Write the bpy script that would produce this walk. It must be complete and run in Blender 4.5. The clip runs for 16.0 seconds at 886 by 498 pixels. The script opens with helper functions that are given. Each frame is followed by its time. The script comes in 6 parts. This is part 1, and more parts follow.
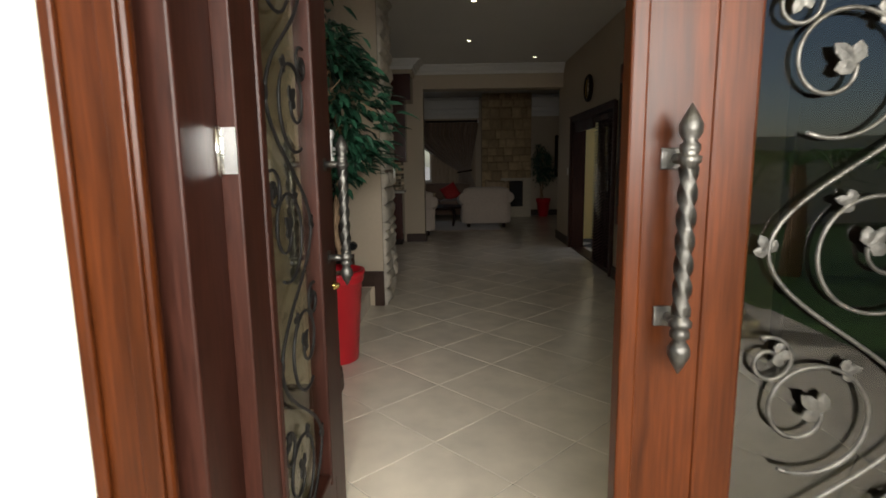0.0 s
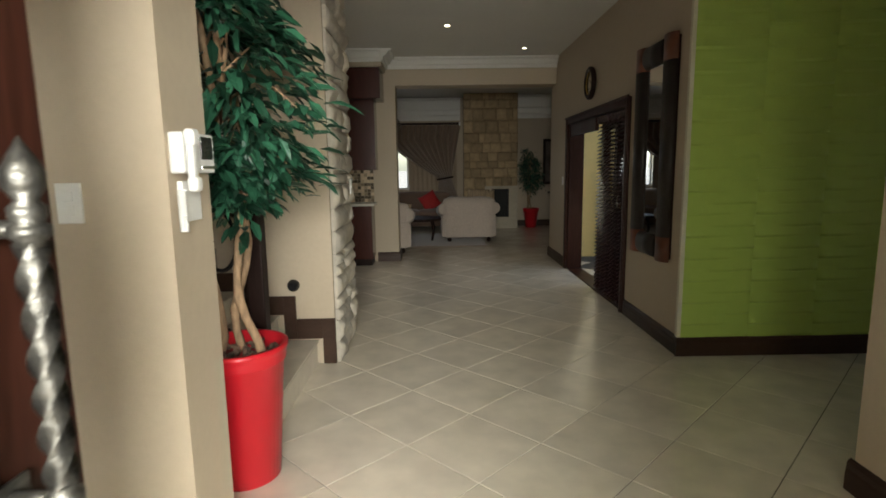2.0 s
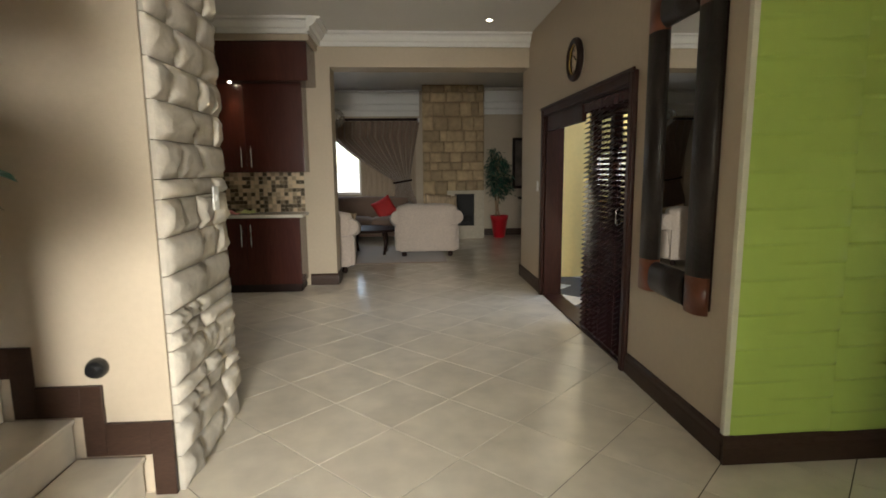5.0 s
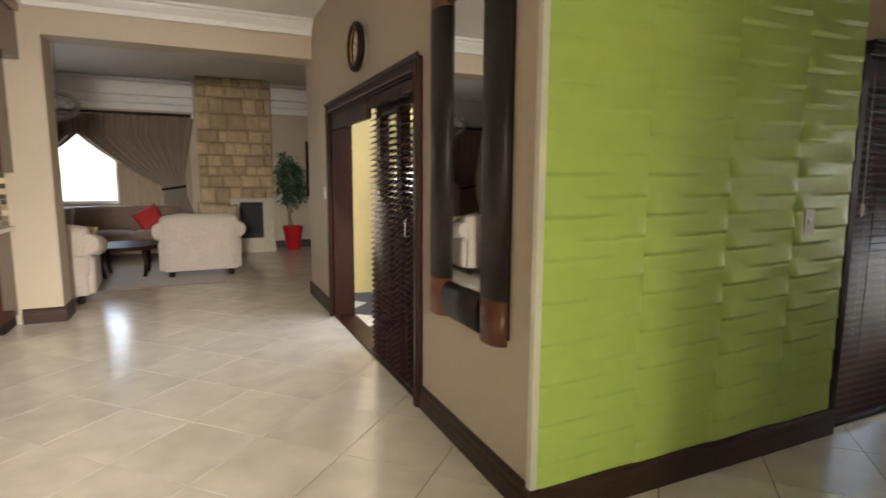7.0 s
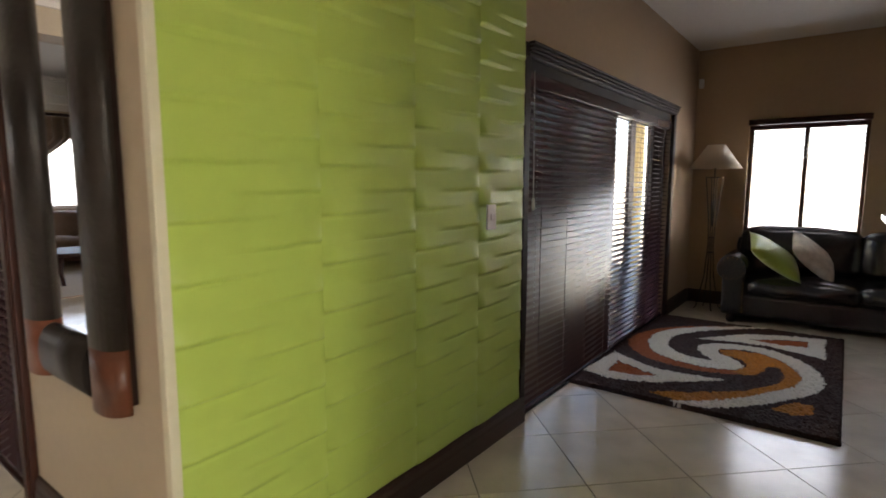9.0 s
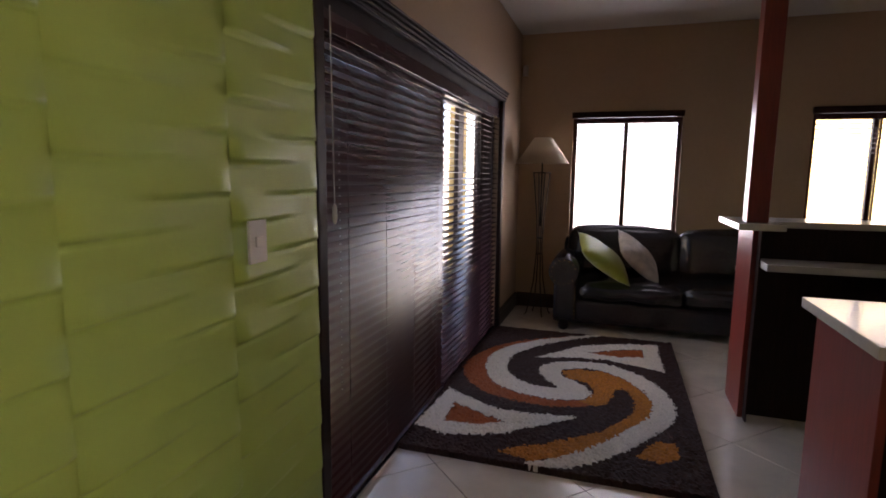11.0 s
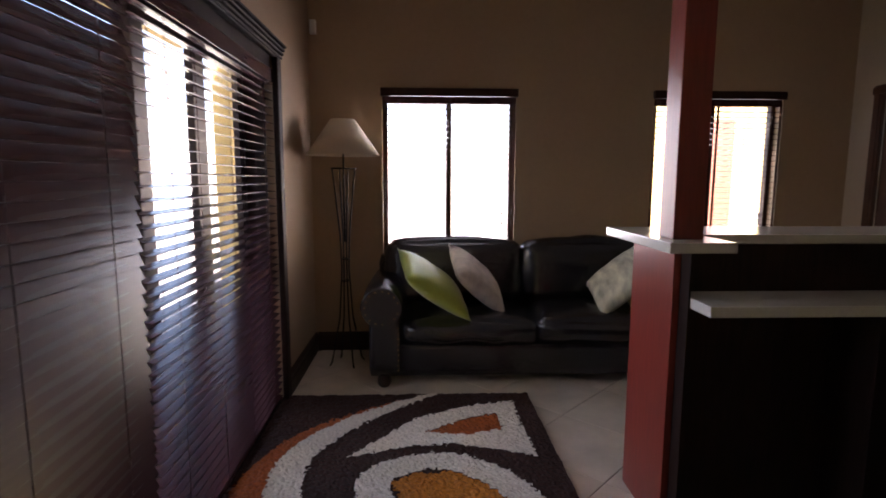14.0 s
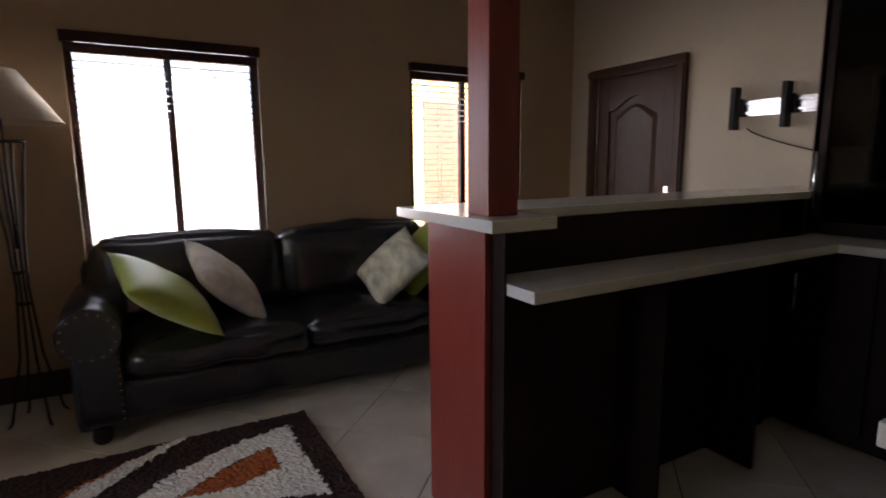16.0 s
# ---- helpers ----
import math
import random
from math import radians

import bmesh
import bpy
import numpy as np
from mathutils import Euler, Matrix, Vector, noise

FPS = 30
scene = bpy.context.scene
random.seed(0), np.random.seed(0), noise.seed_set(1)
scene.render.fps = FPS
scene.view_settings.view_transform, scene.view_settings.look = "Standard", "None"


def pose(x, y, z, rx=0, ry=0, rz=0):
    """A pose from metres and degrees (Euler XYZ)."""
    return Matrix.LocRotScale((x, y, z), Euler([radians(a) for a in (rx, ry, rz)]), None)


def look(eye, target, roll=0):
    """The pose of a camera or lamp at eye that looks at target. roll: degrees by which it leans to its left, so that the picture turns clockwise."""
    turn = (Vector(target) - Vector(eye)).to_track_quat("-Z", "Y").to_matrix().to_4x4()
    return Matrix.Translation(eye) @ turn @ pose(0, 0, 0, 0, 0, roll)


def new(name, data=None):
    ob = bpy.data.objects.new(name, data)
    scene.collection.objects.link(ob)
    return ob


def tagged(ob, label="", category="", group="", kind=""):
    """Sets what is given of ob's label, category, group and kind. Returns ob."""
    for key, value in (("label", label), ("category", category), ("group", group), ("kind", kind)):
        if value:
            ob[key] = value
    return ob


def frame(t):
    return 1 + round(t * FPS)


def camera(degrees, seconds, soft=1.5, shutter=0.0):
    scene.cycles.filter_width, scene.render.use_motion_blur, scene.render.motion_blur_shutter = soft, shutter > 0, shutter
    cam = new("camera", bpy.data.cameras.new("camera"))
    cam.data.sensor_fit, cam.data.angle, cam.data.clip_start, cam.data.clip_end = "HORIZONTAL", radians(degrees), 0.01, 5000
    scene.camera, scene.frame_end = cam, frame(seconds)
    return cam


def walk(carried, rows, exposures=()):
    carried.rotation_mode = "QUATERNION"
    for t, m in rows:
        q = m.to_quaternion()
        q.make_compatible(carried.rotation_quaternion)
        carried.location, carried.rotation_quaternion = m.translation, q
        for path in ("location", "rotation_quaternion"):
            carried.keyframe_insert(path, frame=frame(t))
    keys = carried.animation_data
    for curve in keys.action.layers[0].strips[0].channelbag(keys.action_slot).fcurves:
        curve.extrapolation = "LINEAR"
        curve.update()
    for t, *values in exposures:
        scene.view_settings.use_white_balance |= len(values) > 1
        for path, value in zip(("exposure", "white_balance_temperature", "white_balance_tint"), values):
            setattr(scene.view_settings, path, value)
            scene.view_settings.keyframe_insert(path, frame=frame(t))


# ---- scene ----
cam = camera(79.1, 16.0, soft=1.7, shutter=0.3)
PATH = [
    (0, (1.236, 1.497, 1.375), (1.189, 3.472, 1.063), -0.8),
    (0.5, (1.239, 1.852, 1.384), (1.196, 3.828, 1.076), -0.7),
    (1, (1.231, 2.194, 1.413), (1.202, 4.17, 1.108), -0.7),
    (1.5, (1.251, 2.463, 1.411), (1.256, 4.44, 1.108), -0.7),
    (2, (1.303, 2.779, 1.442), (1.321, 4.756, 1.142), -0.8),
    (2.5, (1.35, 3.038, 1.459), (1.373, 5.015, 1.159), -0.8),
    (3.5, (1.425, 3.564, 1.46), (1.477, 5.541, 1.16), -0.8),
    (6, (1.744, 4.718, 1.415), (2.095, 6.667, 1.133), -0.3),
    (6.5, (1.843, 4.858, 1.406), (2.395, 6.76, 1.127), -0.1),
    (7, (1.948, 4.988, 1.395), (2.761, 6.796, 1.131), 0.3),
    (7.5, (2.031, 5.059, 1.395), (3.111, 6.722, 1.136), 0.3),
    (8, (2.121, 5.114, 1.373), (3.414, 6.62, 1.121), 0.3),
    (8.5, (2.271, 5.18, 1.35), (3.73, 6.526, 1.109), 0.1),
    (9, (2.449, 5.277, 1.351), (4.036, 6.47, 1.108), 0.1),
    (9.5, (2.678, 5.401, 1.385), (4.365, 6.446, 1.132), -0.1),
    (9.7, (2.768, 5.438, 1.382), (4.492, 6.419, 1.128), 0.2),
    (12, (3.983, 5.831, 1.373), (5.926, 6.224, 1.102), 0.5),
    (12.5, (4.276, 5.841, 1.355), (6.235, 6.15, 1.094), 0.6),
    (13, (4.521, 5.834, 1.357), (6.490, 6.07, 1.094), 0.3),
    (13.5, (4.750, 5.869, 1.353), (6.731, 5.969, 1.095), 0.2),
    (14, (4.919, 5.88, 1.345), (6.901, 5.797, 1.088), 0.2),
    (14.5, (5.121, 5.863, 1.329), (7.087, 5.594, 1.075), -0.1),
    (15, (5.236, 5.844, 1.308), (7.166, 5.381, 1.058), -0.2),
    (15.5, (5.352, 5.851, 1.299), (7.214, 5.171, 1.028), -0.3),
    (16, (5.438, 5.883, 1.296), (7.157, 4.909, 0.982), -0.5),
]
EXPOSURES = ((0.0, -0.1, 6500, 10), (0.7, 0.42, 6500, 8), (1.5, 1.1, 6500, 6), (2.5, 1.5, 6450, 4), (3.5, 1.85, 6500, 6), (6.0, 2.5, 6550, 10), (6.6, 2.75, 6600, 12), (7.5, 3.15, 6650, 12), (9.0, 3.0, 6700, 16), (9.5, 2.7, 6600, 16), (10.5, 2.7, 6550, 26), (12.0, 3.1, 6700, 34), (14.0, 2.95, 6600, 30), (16.0, 2.8, 6450, 24))
walk(cam, [(t, look(eye, target, roll)) for t, eye, target, roll in PATH], EXPOSURES)

# ---- light ----
world = bpy.data.worlds.new("world")
scene.world = world
world.use_nodes = True
wn = world.node_tree
sky = wn.nodes.new("ShaderNodeTexSky")
sky.sky_type = "NISHITA"
sky.sun_disc = False
sky.sun_elevation = radians(48)
sky.sun_rotation = radians(245)
wn.links.new(sky.outputs[0], wn.nodes["Background"].inputs[0])
wn.nodes["Background"].inputs[1].default_value = 0.12


def sun_lamp():
    data = bpy.data.lights.new("sun", "SUN")
    data.energy, data.angle, data.color = 4.0, radians(0.6), (1.0, 0.95, 0.88)
    ob = new("sun", data)
    # the direction that the sky's rotation and elevation name
    a, e = radians(245), radians(48)
    way = Vector((math.sin(a) * math.cos(e), math.cos(a) * math.cos(e), math.sin(e)))
    ob.matrix_world = look(way * 40, (0, 0, 0))
    return ob


def window_light(name, eye, target, w, h, watts, color=(0.93, 0.96, 1.0)):
    """Sky light that comes in through an opening."""
    data = bpy.data.lights.new(name, "AREA")
    data.shape, data.size, data.size_y, data.energy, data.color = "RECTANGLE", w, h, watts, color
    ob = new(name, data)
    ob.matrix_world = look(eye, target)
    return ob


def downlight_lamp(x, y, z, watts):
    data = bpy.data.lights.new("downlight_lamp", "SPOT")
    data.energy, data.spot_size, data.spot_blend, data.shadow_soft_size, data.color = watts, radians(80), 0.8, 0.03, (1.0, 0.85, 0.62)
    ob = new("downlight_lamp", data)
    ob.matrix_world = look((x, y, z), (x, y, z - 1))


sun_lamp()
window_light("sky_through_portico", (1.9, -0.9, 2.05), (1.5, 4.2, 0.5), 3.2, 1.5, 480, (1.0, 0.97, 0.91))
window_light("sky_through_patio_door", (3.30, 9.72, 1.05), (2.0, 9.5, 0.5), 0.8, 1.8, 1.0, (1.0, 0.9, 0.7))
window_light("sky_through_bar_slider", (7.3, 8.3, 1.3), (7.1, 5.8, 0.9), 2.6, 1.7, 6.0, (0.84, 0.94, 1.0))
window_light("sky_through_bar_window", (9.23, 5.66, 1.4), (7.8, 5.66, 1.0), 0.9, 1.2, 5, (0.90, 0.95, 1.0))
window_light("sky_through_bar_window_far", (9.23, 3.57, 1.4), (7.8, 3.57, 1.0), 0.9, 1.2, 1.2, (0.95, 0.95, 0.95))
window_light("sky_through_living_window", (0.05, 16.42, 1.6), (0.3, 14.0, 0.9), 1.0, 1.3, 2.0)
for dx, dy in ((1.448, 9.207), (2.521, 10.457)):
    downlight_lamp(dx, dy, 3.0, 2)

# ---- materials ----


def mat(name, col, rough=0.5, metal=0.0, grain=0.0, size=8.0, wear=0.0, bump=0.0, bump_size=60.0, spec=0.5, stretch=None, random_tint=0.0, island=0.0, coat=0.0, sheen=0.0):
    """A procedural surface: colour with fine grain, broad wear and relief."""
    m = bpy.data.materials.new(name)
    m.use_nodes = True
    nt = m.node_tree
    b = nt.nodes["Principled BSDF"]
    b.inputs["Roughness"].default_value = rough
    b.inputs["Metallic"].default_value = metal
    b.inputs["Specular IOR Level"].default_value = spec
    b.inputs["Coat Weight"].default_value = coat
    b.inputs["Coat Roughness"].default_value = 0.12
    b.inputs["Sheen Weight"].default_value = sheen
    geo = nt.nodes.new("ShaderNodeTexCoord")
    src = geo.outputs["Object"]
    if stretch:
        mp = nt.nodes.new("ShaderNodeMapping")
        mp.inputs["Scale"].default_value = stretch
        nt.links.new(src, mp.inputs[0])
        src = mp.outputs[0]
    if random_tint:
        info = nt.nodes.new("ShaderNodeObjectInfo")
        off = nt.nodes.new("ShaderNodeVectorMath")
        off.operation = "ADD"
        sc = nt.nodes.new("ShaderNodeMath")
        sc.operation = "MULTIPLY"
        sc.inputs[1].default_value = 40.0
        nt.links.new(info.outputs["Random"], sc.inputs[0])
        nt.links.new(src, off.inputs[0])
        nt.links.new(sc.outputs[0], off.inputs[1])
        src = off.outputs[0]
    last = nt.nodes.new("ShaderNodeRGB")
    last.outputs[0].default_value = (*col, 1)
    out = last.outputs[0]

    def scaled(value, low, high, colour):
        mr = nt.nodes.new("ShaderNodeMapRange")
        mr.inputs["From Min"].default_value, mr.inputs["From Max"].default_value = 0.25, 0.75
        mr.inputs["To Min"].default_value, mr.inputs["To Max"].default_value = low, high
        nt.links.new(value, mr.inputs["Value"])
        vm = nt.nodes.new("ShaderNodeVectorMath")
        vm.operation = "SCALE"
        nt.links.new(colour, vm.inputs[0])
        nt.links.new(mr.outputs[0], vm.inputs["Scale"])
        return vm.outputs[0]

    if grain:
        n = nt.nodes.new("ShaderNodeTexNoise")
        n.inputs["Scale"].default_value, n.inputs["Detail"].default_value = size, 6
        nt.links.new(src, n.inputs[0])
        out = scaled(n.outputs["Fac"], 1 - grain, 1 + grain, out)
    if wear:
        n = nt.nodes.new("ShaderNodeTexNoise")
        n.inputs["Scale"].default_value, n.inputs["Detail"].default_value = 1.3, 3
        nt.links.new(src, n.inputs[0])
        out = scaled(n.outputs["Fac"], 1 - wear, 1 + wear, out)
        rr = nt.nodes.new("ShaderNodeMapRange")
        rr.inputs["To Min"].default_value, rr.inputs["To Max"].default_value = rough * 0.8, min(1.0, rough * 1.25)
        nt.links.new(n.outputs["Fac"], rr.inputs["Value"])
        nt.links.new(rr.outputs[0], b.inputs["Roughness"])
    if random_tint:
        out = scaled(info.outputs["Random"], 1 - random_tint, 1 + random_tint, out)
    if island:
        g = nt.nodes.new("ShaderNodeNewGeometry")
        out = scaled(g.outputs["Random Per Island"], 1 - island, 1 + island, out)
    nt.links.new(out, b.inputs["Base Color"])
    if bump:
        n = nt.nodes.new("ShaderNodeTexNoise")
        n.inputs["Scale"].default_value, n.inputs["Detail"].default_value = bump_size, 5
        nt.links.new(src, n.inputs[0])
        bp = nt.nodes.new("ShaderNodeBump")
        bp.inputs["Strength"].default_value, bp.inputs["Distance"].default_value = bump, 0.01
        nt.links.new(n.outputs["Fac"], bp.inputs["Height"])
        nt.links.new(bp.outputs[0], b.inputs["Normal"])
    return m


def glass(name, tint=(0.9, 0.95, 0.93), rough=0.0, ior=1.5):
    """A thin pane: clear, with the gloss of glass at grazing angles."""
    m = bpy.data.materials.new(name)
    m.use_nodes = True
    nt = m.node_tree
    nt.nodes.remove(nt.nodes["Principled BSDF"])
    t = nt.nodes.new("ShaderNodeBsdfTransparent")
    t.inputs[0].default_value = (*tint, 1)
    g = nt.nodes.new("ShaderNodeBsdfGlossy")
    g.inputs["Roughness"].default_value = rough
    lw = nt.nodes.new("ShaderNodeLayerWeight")
    lw.inputs["Blend"].default_value = 0.5
    pw = nt.nodes.new("ShaderNodeMath")
    pw.operation = "POWER"
    pw.inputs[1].default_value = 5.0
    fr = nt.nodes.new("ShaderNodeMath")
    fr.operation = "MULTIPLY_ADD"
    base = ((ior - 1) / (ior + 1)) ** 2
    fr.inputs[1].default_value, fr.inputs[2].default_value = 1 - base, base
    nt.links.new(lw.outputs["Facing"], pw.inputs[0])
    nt.links.new(pw.outputs[0], fr.inputs[0])
    mx = nt.nodes.new("ShaderNodeMixShader")
    nt.links.new(fr.outputs[0], mx.inputs[0])
    nt.links.new(t.outputs[0], mx.inputs[1])
    nt.links.new(g.outputs[0], mx.inputs[2])
    nt.links.new(mx.outputs[0], nt.nodes["Material Output"].inputs[0])
    return m


def glow(name, col, strength):
    m = bpy.data.materials.new(name)
    m.use_nodes = True
    b = m.node_tree.nodes["Principled BSDF"]
    b.inputs["Base Color"].default_value = (*col, 1)
    b.inputs["Emission Color"].default_value = (*col, 1)
    b.inputs["Emission Strength"].default_value = strength
    return m


M_WALL = mat("tan_wall_paint", (0.50, 0.415, 0.31), 0.6, grain=0.03, size=30, wear=0.05, bump=0.08, bump_size=120, spec=0.3)
M_WALL_BAR = mat("brown_wall_paint", (0.43, 0.31, 0.20), 0.6, grain=0.03, size=30, wear=0.05, bump=0.08, bump_size=120, spec=0.3)
M_CREAM = mat("cream_exterior_paint", (0.64, 0.61, 0.49), 0.7, grain=0.04, size=20, wear=0.05, bump=0.15, bump_size=90)
M_YELLOW = mat("yellow_exterior_paint", (0.75, 0.55, 0.20), 0.7, grain=0.04, size=20, wear=0.05, bump=0.15, bump_size=90)
M_WHITE = mat("white_ceiling_paint", (0.78, 0.76, 0.72), 0.6, grain=0.02, size=20, wear=0.03, bump=0.05, bump_size=100, spec=0.3)
M_TILE = mat("cream_floor_tile", (0.70, 0.63, 0.52), 0.19, grain=0.13, size=5, wear=0.05, spec=0.5, random_tint=0.03)
M_GROUT = mat("brown_grout", (0.085, 0.07, 0.055), 0.9, grain=0.3, size=30, wear=0.2)
M_SKIRT = mat("dark_skirting_wood", (0.045, 0.024, 0.016), 0.4, grain=0.25, size=30, wear=0.15, stretch=(1, 1, 8), bump=0.03, spec=0.25)
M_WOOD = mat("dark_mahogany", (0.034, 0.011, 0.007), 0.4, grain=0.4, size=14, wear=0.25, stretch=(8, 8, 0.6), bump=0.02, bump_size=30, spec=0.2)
# brighter, redder mahogany: daylight on the entrance woodwork is put into the colour
M_LIT_REDWOOD = mat("lit_red_varnished_mahogany", (0.055, 0.0135, 0.003), 0.32, grain=0.4, size=12, wear=0.35, stretch=(9, 9, 0.5), bump=0.02, bump_size=30, spec=0.2)
M_DARKWOOD = mat("espresso_wood", (0.019, 0.009, 0.007), 0.5, grain=0.3, size=14, wear=0.2, stretch=(8, 8, 0.6), bump=0.02, bump_size=30, spec=0.15)
M_GREEN = mat("lime_green_panel_paint", (0.42, 0.555, 0.12), 0.42, grain=0.03, size=12, wear=0.04, bump=0.03, bump_size=90, spec=0.4)
M_STONE = mat("cream_cladding_stone", (0.50, 0.45, 0.375), 0.85, grain=0.15, size=14, wear=0.12, bump=0.6, bump_size=28, random_tint=0.14)
M_STONE_TAN = mat("tan_sandstone", (0.42, 0.31, 0.18), 0.85, grain=0.2, size=12, wear=0.15, bump=0.5, bump_size=26, random_tint=0.15)
M_JOINT = mat("stone_joint", (0.16, 0.13, 0.095), 0.95, grain=0.2, size=30)
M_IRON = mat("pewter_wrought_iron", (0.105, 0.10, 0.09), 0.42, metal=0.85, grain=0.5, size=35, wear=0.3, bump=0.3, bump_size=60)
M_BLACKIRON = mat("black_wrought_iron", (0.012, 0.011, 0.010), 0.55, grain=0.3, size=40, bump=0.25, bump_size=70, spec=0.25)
M_CHROME = mat("brushed_chrome", (0.62, 0.62, 0.60), 0.22, metal=1.0, grain=0.05, size=50)
M_BRASS = mat("brass", (0.65, 0.45, 0.14), 0.25, metal=1.0, grain=0.1, size=50)
M_PLASTIC = mat("white_plastic", (0.78, 0.77, 0.74), 0.35, grain=0.02, size=20)
M_BLACKPL = mat("black_plastic", (0.012, 0.012, 0.013), 0.25, grain=0.1, size=20)
M_REDPOT = mat("red_plastic", (0.50, 0.012, 0.022), 0.3, grain=0.04, size=10, wear=0.06)
M_SOIL = mat("bark_and_pebbles", (0.13, 0.085, 0.06), 0.95, grain=0.5, size=40, island=0.5, bump=0.6, bump_size=50)
M_TRUNK = mat("pale_tree_bark", (0.31, 0.20, 0.115), 0.8, grain=0.4, size=18, wear=0.3, stretch=(3, 3, 1), bump=0.5, bump_size=30)
M_LEAF = mat("dark_ficus_leaf", (0.017, 0.062, 0.034), 0.30, grain=0.35, size=10, island=0.65, spec=0.55)
M_GARDEN = mat("garden_leaf", (0.06, 0.13, 0.03), 0.6, grain=0.4, size=6, island=0.5)
M_LEATHER = mat("black_leather", (0.012, 0.011, 0.013), 0.24, grain=0.2, size=30, wear=0.2, bump=0.3, bump_size=38, spec=0.75)
M_SOFA = mat("beige_velour", (0.48, 0.40, 0.34), 0.9, grain=0.1, size=40, wear=0.1, bump=0.15, bump_size=120, sheen=0.3)
M_SOFABROWN = mat("brown_velour", (0.20, 0.13, 0.095), 0.9, grain=0.12, size=40, wear=0.1, bump=0.15, bump_size=120, sheen=0.3)
M_CURTAIN = mat("taupe_curtain_satin", (0.24, 0.165, 0.115), 0.55, grain=0.12, size=30, wear=0.08, bump=0.1, bump_size=100, sheen=0.3)
M_LIMEC = mat("lime_satin", (0.36, 0.44, 0.055), 0.45, grain=0.08, size=30, wear=0.08, bump=0.1, bump_size=60, sheen=0.4)
M_PALEC = mat("pale_floral_cotton", (0.60, 0.53, 0.45), 0.85, grain=0.22, size=16, wear=0.1, bump=0.1, bump_size=120)
M_FLORAL = mat("ivory_leaf_print_cotton", (0.56, 0.55, 0.42), 0.8, grain=0.45, size=9, wear=0.1, bump=0.1, bump_size=110, stretch=(1, 2.2, 1))
M_REDC = mat("red_cushion_cloth", (0.45, 0.02, 0.02), 0.7, grain=0.15, size=20)
M_STRIPEC = mat("tan_striped_cloth", (0.34, 0.25, 0.16), 0.8, grain=0.5, size=7, stretch=(6, 0.4, 0.4))
M_SHADE = mat("cream_lamp_shade", (0.72, 0.62, 0.48), 0.85, grain=0.04, size=60, wear=0.04, bump=0.05)
M_RUGDARK = mat("dark_brown_pile", (0.034, 0.011, 0.007), 0.95, grain=0.5, size=90, wear=0.15)
M_RUGWHITE = mat("ivory_pile", (0.70, 0.66, 0.58), 0.95, grain=0.2, size=90, wear=0.08)
M_RUGRUST = mat("rust_pile", (0.33, 0.080, 0.014), 0.95, grain=0.35, size=90, wear=0.12)
M_RUGGOLD = mat("amber_pile", (0.46, 0.165, 0.014), 0.95, grain=0.45, size=90, wear=0.15)
M_WORKTOP = mat("white_engineered_stone", (0.58, 0.55, 0.50), 0.15, grain=0.05, size=60, wear=0.03)
M_BLIND = mat("espresso_blind_slat", (0.055, 0.022, 0.024), 0.26, grain=0.25, size=12, wear=0.15, stretch=(0.5, 8, 8), spec=0.2)
M_ALU = mat("bronze_aluminium", (0.05, 0.035, 0.03), 0.4, metal=0.5, grain=0.1, size=40)
M_MIRROR = mat("silvered_mirror", (0.86, 0.87, 0.86), 0.0, metal=1.0)
M_GLASS = glass("clear_glass", (0.97, 0.98, 0.98), 0.0, 1.3)
M_SMOKE = glass("smoked_glass", (0.16, 0.14, 0.13))
M_DOORGLASS = glass("front_door_glass", (0.52, 0.52, 0.46), 0.02, 2.1)
M_CLEARDOOR = glass("open_door_glass", (0.90, 0.90, 0.80), 0.02, 1.5)
M_PAVE = mat("grey_paving", (0.34, 0.31, 0.27), 0.8, grain=0.2, size=8, wear=0.15, bump=0.2)
M_LAMP = glow("lit_downlight", (1.0, 0.86, 0.62), 12.0)
M_MOSAIC = mat("brown_mosaic", (0.36, 0.28, 0.19), 0.2, grain=0.1, size=20, island=0.75)
M_OUTWOOD = mat("outdoor_timber_door", (0.34, 0.11, 0.06), 0.5, grain=0.3, size=10, stretch=(1, 1, 6))

# ---- building helpers ----
BASE = {}
# where the room being built stands; its things are drawn from its own zero point
ROOM = [Vector((0, 0, 0))]


def box(bm, x0, x1, y0, y1, z0, z1, bevel=0.0):
    vs = [bm.verts.new(p) for p in ((x0, y0, z0), (x1, y0, z0), (x1, y1, z0), (x0, y1, z0), (x0, y0, z1), (x1, y0, z1), (x1, y1, z1), (x0, y1, z1))]
    fs = [bm.faces.new([vs[i] for i in f]) for f in ((3, 2, 1, 0), (4, 5, 6, 7), (0, 1, 5, 4), (1, 2, 6, 5), (2, 3, 7, 6), (3, 0, 4, 7))]
    if bevel:
        es = list({e for f in fs for e in f.edges})
        bmesh.ops.bevel(bm, geom=es, offset=bevel, segments=2, profile=0.5, affect="EDGES")
    return bm


